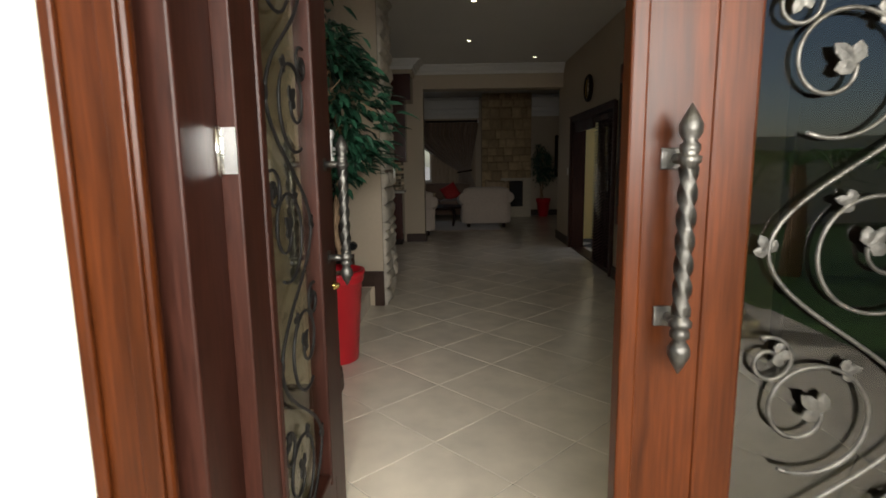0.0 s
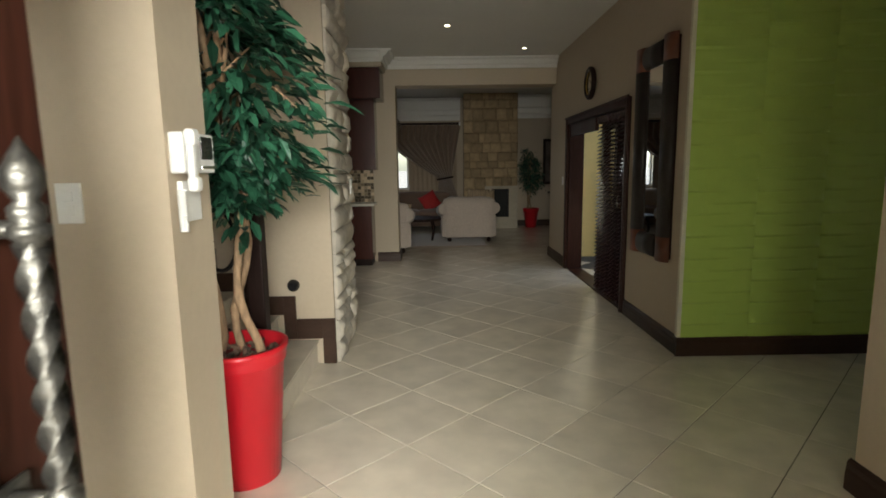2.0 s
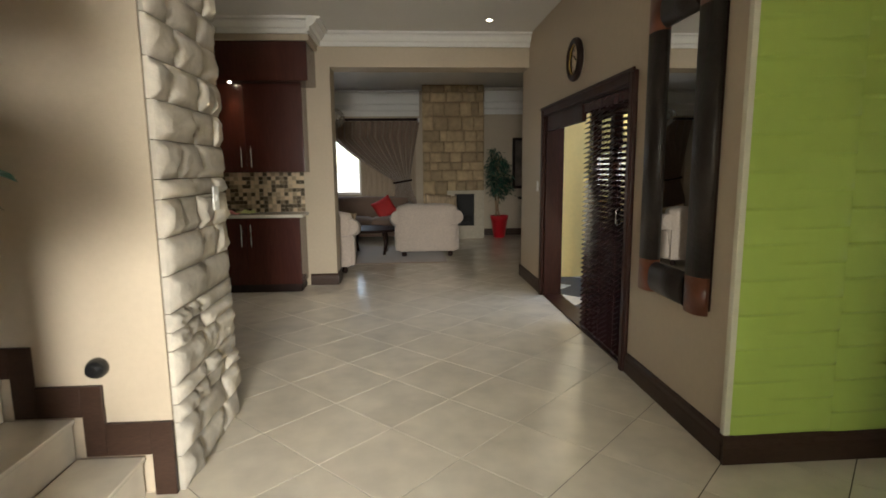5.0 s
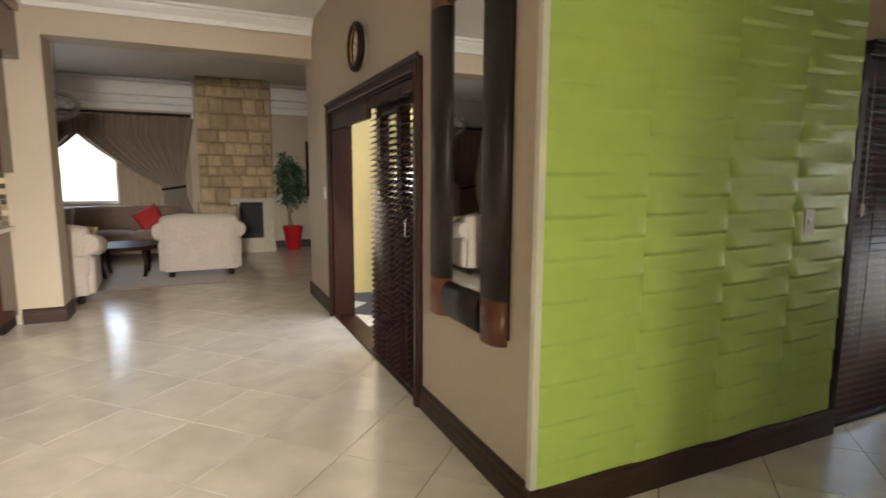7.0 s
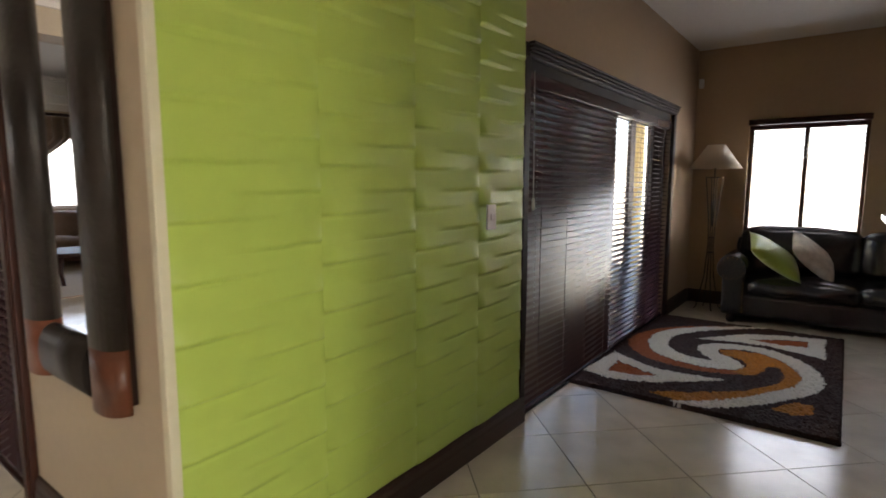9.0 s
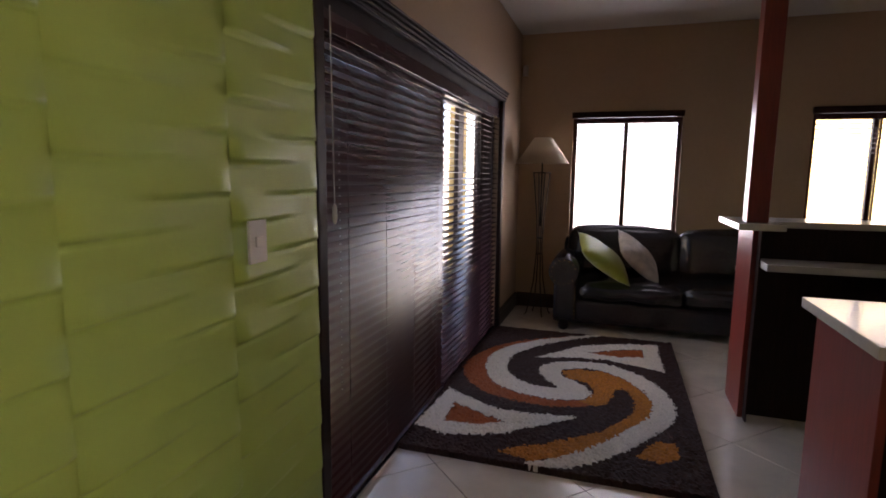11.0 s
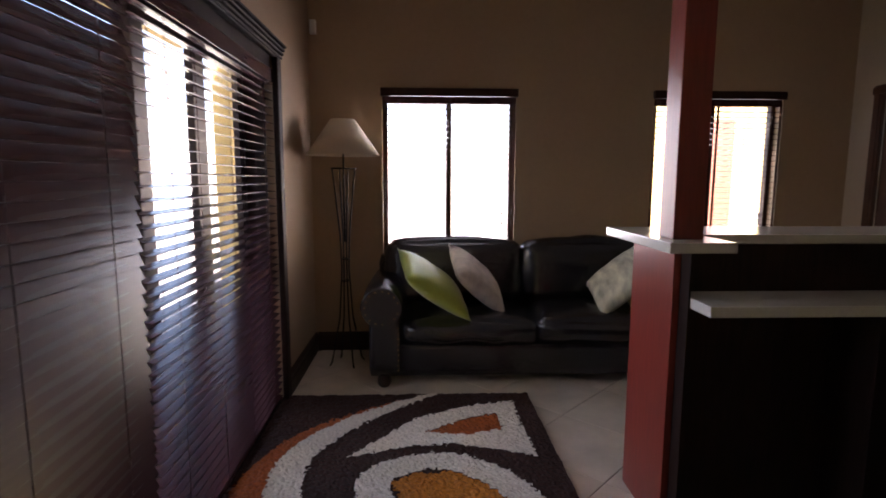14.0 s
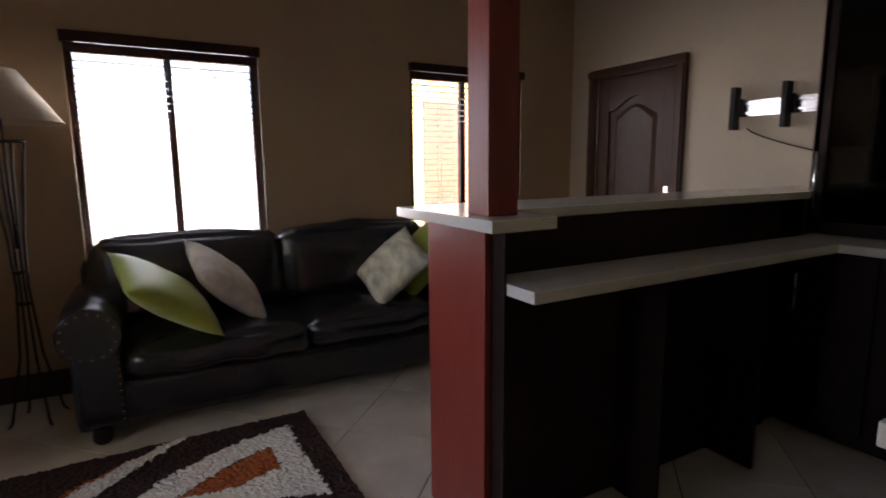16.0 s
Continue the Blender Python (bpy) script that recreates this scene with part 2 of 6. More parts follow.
def tube(bm, pts, r, seg=8, closed_ends=True):
    """A round bar along a line of points; r: one radius or one a point."""
    pts = [Vector(p) for p in pts]
    rs = list(r) if isinstance(r, (list, tuple)) else [r] * len(pts)
    rings, side = [], None
    for i, p in enumerate(pts):
        way = (pts[min(i + 1, len(pts) - 1)] - pts[max(i - 1, 0)]).normalized()
        if side is None:
            side = way.orthogonal().normalized()
        side = (side - way * side.dot(way)).normalized()
        up = way.cross(side)
        rings.append([bm.verts.new(p + (side * math.cos(a) + up * math.sin(a)) * rs[i]) for a in (2 * math.pi * k / seg for k in range(seg))])
    for a, b in zip(rings, rings[1:]):
        for k in range(seg):
            bm.faces.new((a[k], a[(k + 1) % seg], b[(k + 1) % seg], b[k])).smooth = True
    if closed_ends:
        bm.faces.new(rings[0][::-1])
        bm.faces.new(rings[-1])
    return bm


def lathe(bm, x, y, profile, seg=20):
    """A turned body from (radius, height) pairs."""
    rings = [[bm.verts.new((x + r * math.cos(a), y + r * math.sin(a), z)) for a in (2 * math.pi * k / seg for k in range(seg))] for r, z in profile]
    for a, b in zip(rings, rings[1:]):
        for k in range(seg):
            bm.faces.new((a[k], a[(k + 1) % seg], b[(k + 1) % seg], b[k])).smooth = True
    bm.faces.new(rings[0][::-1])
    bm.faces.new(rings[-1])
    return bm


def pillow(bm, w, h, d, m, n=10, power=2.6):
    """A stuffed cushion, w by h, thickest in the middle, laid by the pose m."""
    for side in (1, -1):
        rows = []
        for i in range(n + 1):
            row = []
            for j in range(n + 1):
                u, v = 2 * i / n - 1, 2 * j / n - 1
                t = max(0.0, (1 - abs(u) ** power) * (1 - abs(v) ** power)) ** 0.55
                pinch = 1 - 0.07 * (abs(u) * (1 - v * v) + abs(v) * (1 - u * u)) / 1
                crease = 0.006 * noise.noise(Vector((u * 2.2, v * 2.2, w * 7 + side)))
                row.append(bm.verts.new(m @ Vector((u * w / 2 * (1 - 0.07 * (1 - v * v) * abs(u)), v * h / 2 * (1 - 0.07 * (1 - u * u) * abs(v)), side * (d / 2 * t) + crease))))
            rows.append(row)
        for i in range(n):
            for j in range(n):
                q = (rows[i][j], rows[i + 1][j], rows[i + 1][j + 1], rows[i][j + 1])
                bm.faces.new(q if side > 0 else q[::-1]).smooth = True
    bmesh.ops.remove_doubles(bm, verts=bm.verts, dist=0.004)
    return bm


def mesh_of(name, bm, material):
    bmesh.ops.recalc_face_normals(bm, faces=bm.faces)
    me = bpy.data.meshes.new(name)
    bm.to_mesh(me)
    bm.free()
    me.materials.append(material)
    return me


def structure(name, bm, material, label="", category=""):
    return tagged(new(name, mesh_of(name, bm, material)), label, category, kind="structure")


def thing(name, base, label, category, group=""):
    ob = new(name)
    ob.empty_display_size = 0.1
    ob.location = Vector(base) + ROOM[0]
    BASE[ob] = Vector(base)
    return tagged(ob, label, category, group)


def single(name, bm, material, label, category, group=""):
    """A thing of one mesh."""
    ob = new(name, mesh_of(name, bm, material))
    ob.location = ROOM[0]
    return tagged(ob, label, category, group)


def part(name, bm, material, parent, label="", smooth=False):
    """Links a mesh, drawn in world places, as one part under a thing or a part."""
    base = BASE.get(parent, Vector((0, 0, 0)))
    bmesh.ops.translate(bm, verts=bm.verts, vec=-base)
    ob = new(name, mesh_of(name, bm, material))
    if smooth:
        for p in ob.data.polygons:
            p.use_smooth = True
    ob.parent = parent
    BASE[ob] = base
    return tagged(ob, label)


def nb():
    return bmesh.new()


def holed(bm, axis, a0, a1, b0, b1, z0, z1, holes):
    """A wall from a0 to a1 along the axis, b0 to b1 thick, with openings (from, to, sill, head)."""
    def put(p, q, lo, hi):
        if q - p > 1e-4 and hi - lo > 1e-4:
            box(bm, *((p, q, b0, b1) if axis == "x" else (b0, b1, p, q)), lo, hi)
    at = a0
    for p, q, sill, head in sorted(holes):
        put(at, p, z0, z1)
        put(p, q, z0, sill)
        put(p, q, head, z1)
        at = q
    put(at, a1, z0, z1)
    return bm

# ---- setting ----
structure("ground", box(nb(), -300, 300, -300, 300, -0.4, -0.16), M_PAVE, "grey paved ground around the house")
structure("floor", box(nb(), -3.2, 9.29, 2.2, 16.5, -0.14, -0.004), M_GROUT, "grey-brown grout bed under the floor tiles")

structure("wall_front", holed(nb(), "x", -3.2, 4.6, 2.46, 2.74, 0, 3.3, [(0.58, 2.58, 0, 2.24)]), M_CREAM, "cream plastered front wall around the entrance")
structure("wall_vestibule", box(nb(), -1.4, -1.2, 2.74, 4.39, 0, 3.05), M_WALL, "tan painted vestibule wall")
structure("wall_switch", box(nb(), -3.0, 0.505, 4.39, 4.68, 0, 3.05), M_WALL, "tan painted pier beside the entrance")
structure("wall_pier", box(nb(), 3.12, 3.32, 2.74, 4.95, 0, 3.05), M_WALL, "tan painted wall beside the entrance")
structure("wall_stair", box(nb(), -3.0, 0.525, 6.66, 7.46, 0, 3.05), M_WALL, "tan painted wall beside the stairs")
structure("wall_west", box(nb(), -3.2, -3.0, 2.74, 16.5, 0, 3.3), M_WALL, "tan painted outer wall")
structure("wall_hall", holed(nb(), "y", 6.71, 11.45, 3.12, 3.32, 0, 3.05, [(7.955, 10.255, 0, 2.03)]), M_WALL, "tan painted hall wall with the patio door")
structure("wall_bar_north", holed(nb(), "x", 3.32, 9.29, 6.71, 6.91, 0, 3.05, [(5.10, 8.06, 0, 2.03)]), M_WALL_BAR, "tan-brown painted wall with the sliding door")
structure("wall_bar_east", holed(nb(), "y", 2.3, 6.71, 9.09, 9.29, 0, 3.05, [(5.15, 6.17, 0.66, 2.02), (3.06, 4.08, 0.66, 2.02)]), M_WALL_BAR, "tan-brown painted wall with two windows")
structure("wall_bar_south", holed(nb(), "x", 3.28, 9.09, 2.3, 2.5, 0, 3.05, [(8.01, 8.79, 0, 1.98)]), M_WALL, "tan painted wall with a wooden door")
structure("wall_kitchen", box(nb(), -3.0, 0.69, 11.10, 11.45, 0, 3.05), M_WALL, "tan painted wall end between kitchen and living room")
structure("beam", box(nb(), 0.69, 3.12, 11.10, 11.45, 2.665, 3.05), M_WALL, "tan painted beam over the living room opening")
structure("wall_living_south", box(nb(), 3.32, 6.2, 11.25, 11.45, 0, 3.3), M_YELLOW, "yellow outer wall of the living room")
structure("wall_living_east", box(nb(), 6.0, 6.2, 11.45, 16.5, 0, 3.3), M_WALL, "tan painted living room wall")
structure("wall_rear", holed(nb(), "x", -3.0, 6.0, 16.30, 16.50, 0, 3.3, [(-1.65, 1.65, 0.9, 2.4)]), M_WALL, "tan painted rear wall with a wide window")
structure("wall_rear_side", box(nb(), 3.20, 6.0, 15.92, 16.30, 0, 3.3), M_WALL, "tan painted rear wall beside the chimney breast")
structure("ceiling_hall", box(nb(), -3.2, 3.30, 2.3, 11.45, 3.05, 3.25), M_WHITE, "flat white hall ceiling")
structure("ceiling_bar", box(nb(), 3.30, 9.29, 2.3, 6.71, 2.81, 3.25), M_WHITE, "flat white bar room ceiling")
structure("ceiling_living", box(nb(), -3.2, 6.2, 11.45, 16.5, 3.12, 3.32), M_WHITE, "flat white living room ceiling")


def profile_run(pts, path, bm=None):
    """A moulding: the (out, up) profile along straight runs, each (start, end, outward normal)."""
    bm = bm or nb()
    for a, b, n in path:
        a, b, n = Vector(a), Vector(b), Vector(n)
        rings = [[bm.verts.new(p + n * o + Vector((0, 0, u))) for o, u in pts] for p in (a, b)]
        k = len(pts)
        for i in range(k):
            bm.faces.new((rings[0][i], rings[0][(i + 1) % k], rings[1][(i + 1) % k], rings[1][i]))
        bm.faces.new(rings[0][::-1])
        bm.faces.new(rings[1])
    return bm


CORNICE = [(0, 0), (0, -0.15), (0.03, -0.15), (0.035, -0.10), (0.06, -0.095), (0.10, -0.05), (0.105, -0.03), (0.14, -0.025), (0.145, 0)]
structure("trim_cornice", profile_run(CORNICE, [((0.56, 11.10, 3.05), (3.12, 11.10, 3.05), (0, -1, 0))]), M_WHITE, "white stepped plaster cornice")
structure("trim_cornice_kitchen", profile_run(CORNICE, [((-3.0, 10.50, 3.05), (0.56, 10.50, 3.05), (0, -1, 0)), ((0.56, 10.36, 3.05), (0.56, 11.10, 3.05), (1, 0, 0))]), M_WHITE, "white plaster cornice over the kitchen")
CORN2 = [(0, 0), (0, -0.52), (0.04, -0.52), (0.05, -0.42), (0.10, -0.40), (0.12, -0.29), (0.20, -0.28), (0.22, -0.06), (0.30, -0.05), (0.30, 0)]
structure("trim_cornice_living", profile_run(CORN2, [((-3.0, 16.30, 3.10), (1.89, 16.30, 3.10), (0, -1, 0)), ((3.2, 15.92, 3.10), (6.0, 15.92, 3.10), (0, -1, 0))]), M_WHITE, "deep white stepped cornice in the living room")
structure("kitchen_bulkhead", box(nb(), -3.0, 0.55, 10.52, 11.095, 2.84, 3.04), M_WALL, "tan painted bulkhead over the cupboards")

# skirting boards
SKIRT = [(0, 0), (0.022, 0), (0.022, 0.085), (0.018, 0.10), (0.018, 0.125), (0.010, 0.14), (0, 0.145)]
RUNS = {
    "baseboard_hall": [((3.12, 6.70, 0), (3.12, 7.875, 0), (-1, 0, 0)), ((3.12, 10.33, 0), (3.12, 11.45, 0), (-1, 0, 0)), ((3.32, 11.45, 0), (3.098, 11.45, 0), (0, 1, 0))],
    "baseboard_green": [((3.09, 6.682, 0), (5.07, 6.682, 0), (0, -1, 0))],
    "baseboard_bar": [((8.14, 6.71, 0), (9.09, 6.71, 0), (0, -1, 0)), ((9.09, 2.52, 0), (9.09, 6.69, 0), (-1, 0, 0)), ((7.16, 2.50, 0), (7.93, 2.50, 0), (0, 1, 0))],
    "baseboard_entrance": [((0.505, 4.37, 0), (0.505, 4.68, 0), (1, 0, 0)), ((-1.2, 4.39, 0), (0.527, 4.39, 0), (0, -1, 0))],
    "baseboard_pier": [((3.12, 4.60, 0), (3.12, 4.972, 0), (-1, 0, 0)), ((3.12, 4.95, 0), (3.32, 4.95, 0), (0, 1, 0))],
    "baseboard_kitchen": [((0.36, 11.10, 0), (0.712, 11.10, 0), (0, -1, 0)), ((0.69, 11.10, 0), (0.69, 11.45, 0), (1, 0, 0))],
    "baseboard_living": [((3.2, 15.92, 0), (6.0, 15.92, 0), (0, -1, 0)), ((-3.0, 16.30, 0), (1.89, 16.30, 0), (0, -1, 0))],
}
for name, run in RUNS.items():
    structure(name, profile_run(SKIRT, run), M_SKIRT, "dark stained wooden skirting board")
# stepped skirting beside the stairs
bm = nb()
for x0, x1, z0, z1 in ((0.47, 0.565, 0, 0.345), (0.28, 0.47, 0.195, 0.345), (0.19, 0.28, 0.195, 0.52), (0.0, 0.19, 0.38, 0.52), (-0.09, 0.0, 0.38, 0.70), (-0.28, -0.09, 0.565, 0.70), (-0.37, -0.28, 0.565, 0.885), (-0.56, -0.37, 0.75, 0.885), (-0.65, -0.56, 0.75, 1.07), (-0.84, -0.65, 0.94, 1.07)):
    box(bm, x0 - 0.035, x1 - 0.035, 6.638, 6.66, z0, z1, 0.003)
structure("baseboard_stairs", bm, M_SKIRT, "dark wooden skirting stepping up beside the stairs")


def stairs():
    ob = thing("staircase", (0.43, 6.0, 0), "tiled staircase with dark newel and scrolled iron balustrade", "stairs")
    for k in range(9):
        x = 0.405 - 0.28 * k
        part("riser", box(nb(), x - 0.28, x - 0.015, 5.62, 6.638, 0.188 * k, 0.188 * (k + 1) - 0.02), M_TILE, ob)
        part("tread", box(nb(), x - 0.29, x, 5.60, 6.638, 0.188 * (k + 1) - 0.02, 0.188 * (k + 1), 0.004), M_TILE, ob)
    part("landing", box(nb(), -3.0, -2.08, 4.68, 6.638, 1.5, 1.692), M_TILE, ob)
    # newel post with a cap
    bm = box(nb(), 0.255, 0.345, 5.66, 5.75, 0.188, 1.30, 0.006)
    box(bm, 0.24, 0.36, 5.645, 5.765, 1.30, 1.34, 0.01)
    part("newel_post", bm, M_DARKWOOD, ob)
    bm = nb()
    a, b = Vector((0.30, 5.705, 1.15)), Vector((-2.1, 5.705, 1.15 + 2.43 * 0.188 / 0.28))
    tube(bm, [a, b], 0.032, 10)
    part("handrail", bm, M_DARKWOOD, ob)
    part("bottom_rail", tube(nb(), [a - Vector((0, 0, 0.72)), b - Vector((0, 0, 0.72))], 0.014, 6), M_BLACKIRON, ob)
    for k in range(4):
        c = a.lerp(b, 0.13 + 0.24 * k) - Vector((0, 0, 0.36))
        for s in (1, -1):
            pts = []
            for i in range(34):
                an = i / 33 * 4.6 * math.pi / 2
                r = 0.30 * (1 - i / 40)
                pts.append(c + Vector((s * (0.10 - r * 0.55 * math.cos(an)), 0, r * 0.9 * math.sin(an) * s + s * 0.02)))
            part("iron_scroll", tube(nb(), pts, 0.011, 6), M_BLACKIRON, ob)
    for k in range(5):
        p = a.lerp(b, 0.02 + 0.24 * k)
        part("baluster", tube(nb(), [p - Vector((0, 0, 0.72)), p], 0.010, 6), M_BLACKIRON, ob)
    return ob


stairs()

# outside, seen through the openings
structure("wall_yard", box(nb(), 3.4, 30, 24.0, 24.3, -0.15, 2.2), M_CREAM, "cream plastered yard wall")
structure("wall_yard_east", holed(nb(), "y", -6.0, 4.25, 13.41, 13.71, -0.15, 2.9, [(0.9, 1.75, 0, 2.3)]), M_YELLOW, "yellow plastered outbuilding wall")
structure("wall_boundary", box(nb(), 16.0, 16.3, -20, 24, -0.15, 2.0), M_CREAM, "pale plastered boundary wall")
structure("wall_yard_pier", box(nb(), 9.98, 10.22, 7.60, 7.76, -0.15, 3.2), M_YELLOW, "yellow plastered yard pier")
structure("yard_door", box(nb(), 13.36, 13.40, 0.92, 1.73, -0.1, 2.3), M_OUTWOOD, "red-brown timber outbuilding door")
# unseen eave, added to cut the sky light entering the bar windows
structure("eave_east", box(nb(), 9.29, 10.12, 1.5, 7.6, 2.42, 2.60), M_YELLOW, "added unseen yellow eave that shades the windows")
structure("eave_patio", box(nb(), 3.32, 9.29, 6.91, 7.75, 2.34, 2.60), M_YELLOW, "yellow plastered eave over the sliding door")
structure("step_entrance", box(nb(), -1.2, 4.2, -1.2, 2.46, -0.16, -0.02), M_PAVE, "paved entrance step")


# ---- entrance ----
def spiral(cx, cz, r, turns, start, sgn, n=30, y=0.0, shrink=0.28):
    pts = []
    for i in range(n):
        f = i / (n - 1)
        a = start + sgn * turns * 2 * math.pi * f
        rr = r * (1 - (1 - shrink) * f)
        pts.append(Vector((cx + rr * math.cos(a), y, cz + rr * math.sin(a))))
    return pts


def leaf_blade(bm, p, way, side, length, width, thick=0.004):
    """A small beaten leaf: a folded blade from p along way."""
    way, side = Vector(way).normalized(), Vector(side).normalized()
    n = way.cross(side)
    out = [p, p + way * length * 0.35 + side * width, p + way * length * 0.75 + side * width * 0.8, p + way * length, p + way * length * 0.75 - side * width * 0.8, p + way * length * 0.35 - side * width]
    top = [bm.verts.new(q + n * thick) for q in out]
    bot = [bm.verts.new(q - n * thick) for q in out]
    mid_t, mid_b = bm.verts.new(p + way * length * 0.5 + n * thick * 1.6), bm.verts.new(p + way * length * 0.5 - n * thick * 1.6)
    for i in range(6):
        j = (i + 1) % 6
        bm.faces.new((top[i], top[j], mid_t))
        bm.faces.new((bot[j], bot[i], mid_b))
        bm.faces.new((top[i], bot[i], bot[j], top[j]))


def pull_handle(ob, x, y, z, way):
    """A twisted pull handle with pointed finials; way is +1 or -1 along y, out of the leaf."""
    hy = y + way * 0.07
    h = part("handle", nb_handle(x, hy, z), M_IRON, ob, "twisted pewter pull handle")
    for dz in (-0.165, 0.165):
        bm = tube(nb(), [(x, y, z + dz), (x, hy, z + dz)], 0.011, 8)
        box(bm, x - 0.03, x + 0.03, min(y, y + way * 0.008), max(y, y + way * 0.008), z + dz - 0.022, z + dz + 0.022, 0.003)
        part("bracket", bm, M_IRON, h)


def nb_handle(x, y, z):
    bm = nb()
    for s in (1, -1):
        prof = [(0.016, 0.145), (0.016, 0.152), (0.022, 0.158), (0.022, 0.168), (0.015, 0.172), (0.019, 0.18), (0.019, 0.19), (0.012, 0.197), (0.021, 0.212), (0.022, 0.228), (0.014, 0.245), (0.001, 0.268)]
        prof = [(r, z + s * h) for r, h in prof]
        lathe(bm, x, y, prof if s > 0 else prof[::-1], 14)
    # twisted square bar
    rings = []
    for i in range(41):
        f = i / 40
        a0 = f * 3.2 * math.pi
        rings.append([bm.verts.new((x + r * math.cos(a0 + k * math.pi / 4), y + r * math.sin(a0 + k * math.pi / 4), z - 0.15 + 0.3 * f)) for k, r in enumerate([0.019, 0.0105] * 4)])
    for a, b in zip(rings, rings[1:]):
        for k in range(8):
            bm.faces.new((a[k], a[(k + 1) % 8], b[(k + 1) % 8], b[k])).smooth = True
    return bm


def door_leaf(label, m, wood, iron, flip):
    """One leaf of the entrance door: hinge edge at the origin, along +x, 45 mm thick, outside towards -y."""
    ob = thing("front_door", (0, 0, 0), label, "door", "entrance door leaves")
    W, Ht = 0.85, 2.14
    for nm, x0, x1 in (("hinge_stile", 0.0, 0.14), ("lock_stile", 0.695, W)):
        part(nm, box(nb(), x0, x1, -0.0225, 0.0225, 0.012, Ht, 0.004), wood, ob)
    for x0, x1 in ((0.128, 0.165), (0.615, 0.705)):
        bm = box(nb(), x0, x1, -0.03, 0.03, 0.22, Ht - 0.14, 0.008)
        part("glazing_bead", bm, wood, ob)
    for z0, z1 in ((0.012, 0.24), (Ht - 0.15, Ht)):
        part("rail", box(nb(), 0.14, 0.695, -0.0225, 0.0225, z0, z1, 0.004), wood, ob)
        part("rail_bead", box(nb(), 0.165, 0.615, -0.028, 0.028, z1 if z0 < 1 else z0 - 0.03, z1 + 0.03 if z0 < 1 else z0, 0.008), wood, ob)
    pane = part("pane", box(nb(), 0.15, 0.63, 0.006, 0.012, 0.24, Ht - 0.15), M_DOORGLASS if flip > 0 else M_CLEARDOOR, ob, "tinted glass pane")
    pane.visible_shadow = flip > 0
    # wrought-iron scrolls with leaves on the outer side
    y = -0.012
    cx = 0.39
    vine = [Vector((cx + 0.175 * math.cos(2 * math.pi * (0.25 + 1.73 * i / 80 - 0.445) / 0.74), y, 0.25 + 1.73 * i / 80)) for i in range(81)]
    part("iron_stem", tube(nb(), vine, 0.0052, 6), iron, ob)
    for k in range(5):
        z = 0.445 + 0.37 * k
        s = 1 if k % 2 == 0 else -1
        # a large scroll that leaves the stem and curls up inside its bend
        main = spiral(cx - s * 0.045, z + 0.005, 0.150, 1.3, -math.pi / 2 - s * 0.5, s, 52, y, 0.30)
        main = [q + Vector((-s * 0.03 * (i / 51), 0, 0.01 * (i / 51))) for i, q in enumerate(main)]
        part("iron_scroll", tube(nb(), main, 0.0050, 6), iron, ob)
        small = spiral(cx - s * 0.155, z + 0.125, 0.058, 1.15, math.pi * (0 if s < 0 else 1) - s * 1.2, -s, 30, y, 0.35)
        if k < 4:
            part("iron_scroll", tube(nb(), small, 0.005, 6), iron, ob)
        for p, a, big in ((main[-1], 2.4 if s > 0 else 0.7, 1.25), (small[-1], 2.2 + k, 0.9), (main[19], 0.2 if s > 0 else 2.9, 0.85), (vine[min(80, 9 + 17 * k)], 1.1 if s > 0 else 2.0, 0.9)):
            if k == 4 and big == 0.9:
                continue
            bm = nb()
            for da in (-0.95, 0.0, 0.95):
                w = Vector((math.cos(a + da), 0, math.sin(a + da)))
                leaf_blade(bm, Vector(p), w, w.cross(Vector((0, 1, 0))), (0.050 if da == 0 else 0.036) * big, 0.013 * big, 0.0022)
            part("iron_leaf", bm, iron, ob)
    hx = 0.775 if flip > 0 else 0.715
    pull_handle(ob, hx, -0.0225, 1.215, -1)
    pull_handle(ob, hx, 0.0225, 1.215, 1)
    bm = nb() if flip > 0 else lathe(nb(), 0, 0, [(0.016, 0), (0.016, 0.006), (0.011, 0.008), (0.011, 0.02), (0.006, 0.024)], 14)
    bmesh.ops.rotate(bm, verts=bm.verts, cent=(0, 0, 0), matrix=Matrix.Rotation(radians(90), 3, "X"))
    bmesh.ops.translate(bm, verts=bm.verts, vec=(0.79, -0.0225, 0.93))
    if flip < 0:
        part("lock_cylinder", bm, M_BRASS, ob, "small brass lock cylinder")
    for z in (0.42, 1.41, 1.92):
        bm = tube(nb(), [(-0.008, -0.02 * flip, z - 0.055), (-0.008, -0.02 * flip, z + 0.055)], 0.008, 10)
        box(bm, -0.004, 0.0, min(-0.02 * flip, 0.02 * flip), max(-0.02 * flip, 0.02 * flip), z - 0.05, z + 0.05)
        part("hinge", bm, M_CHROME, ob, "steel butt hinge")
    ob.matrix_world = m
    return ob


# a matching pair: backlight painted as dark wood and iron, daylight as paler copies
left_leaf = door_leaf("open mahogany entrance door leaf in backlit dark tones with glass and iron scrolls", pose(0.745, 2.67, 0, 0, 0, 89.5), M_WOOD, M_BLACKIRON, -1)
right_leaf = door_leaf("closed mahogany entrance door leaf in daylit red tone with glass and iron scrolls", pose(2.46, 2.64, 0, 0, 0, 180) @ Matrix.Diagonal((1, -1, 1, 1)), M_LIT_REDWOOD, M_IRON, 1)


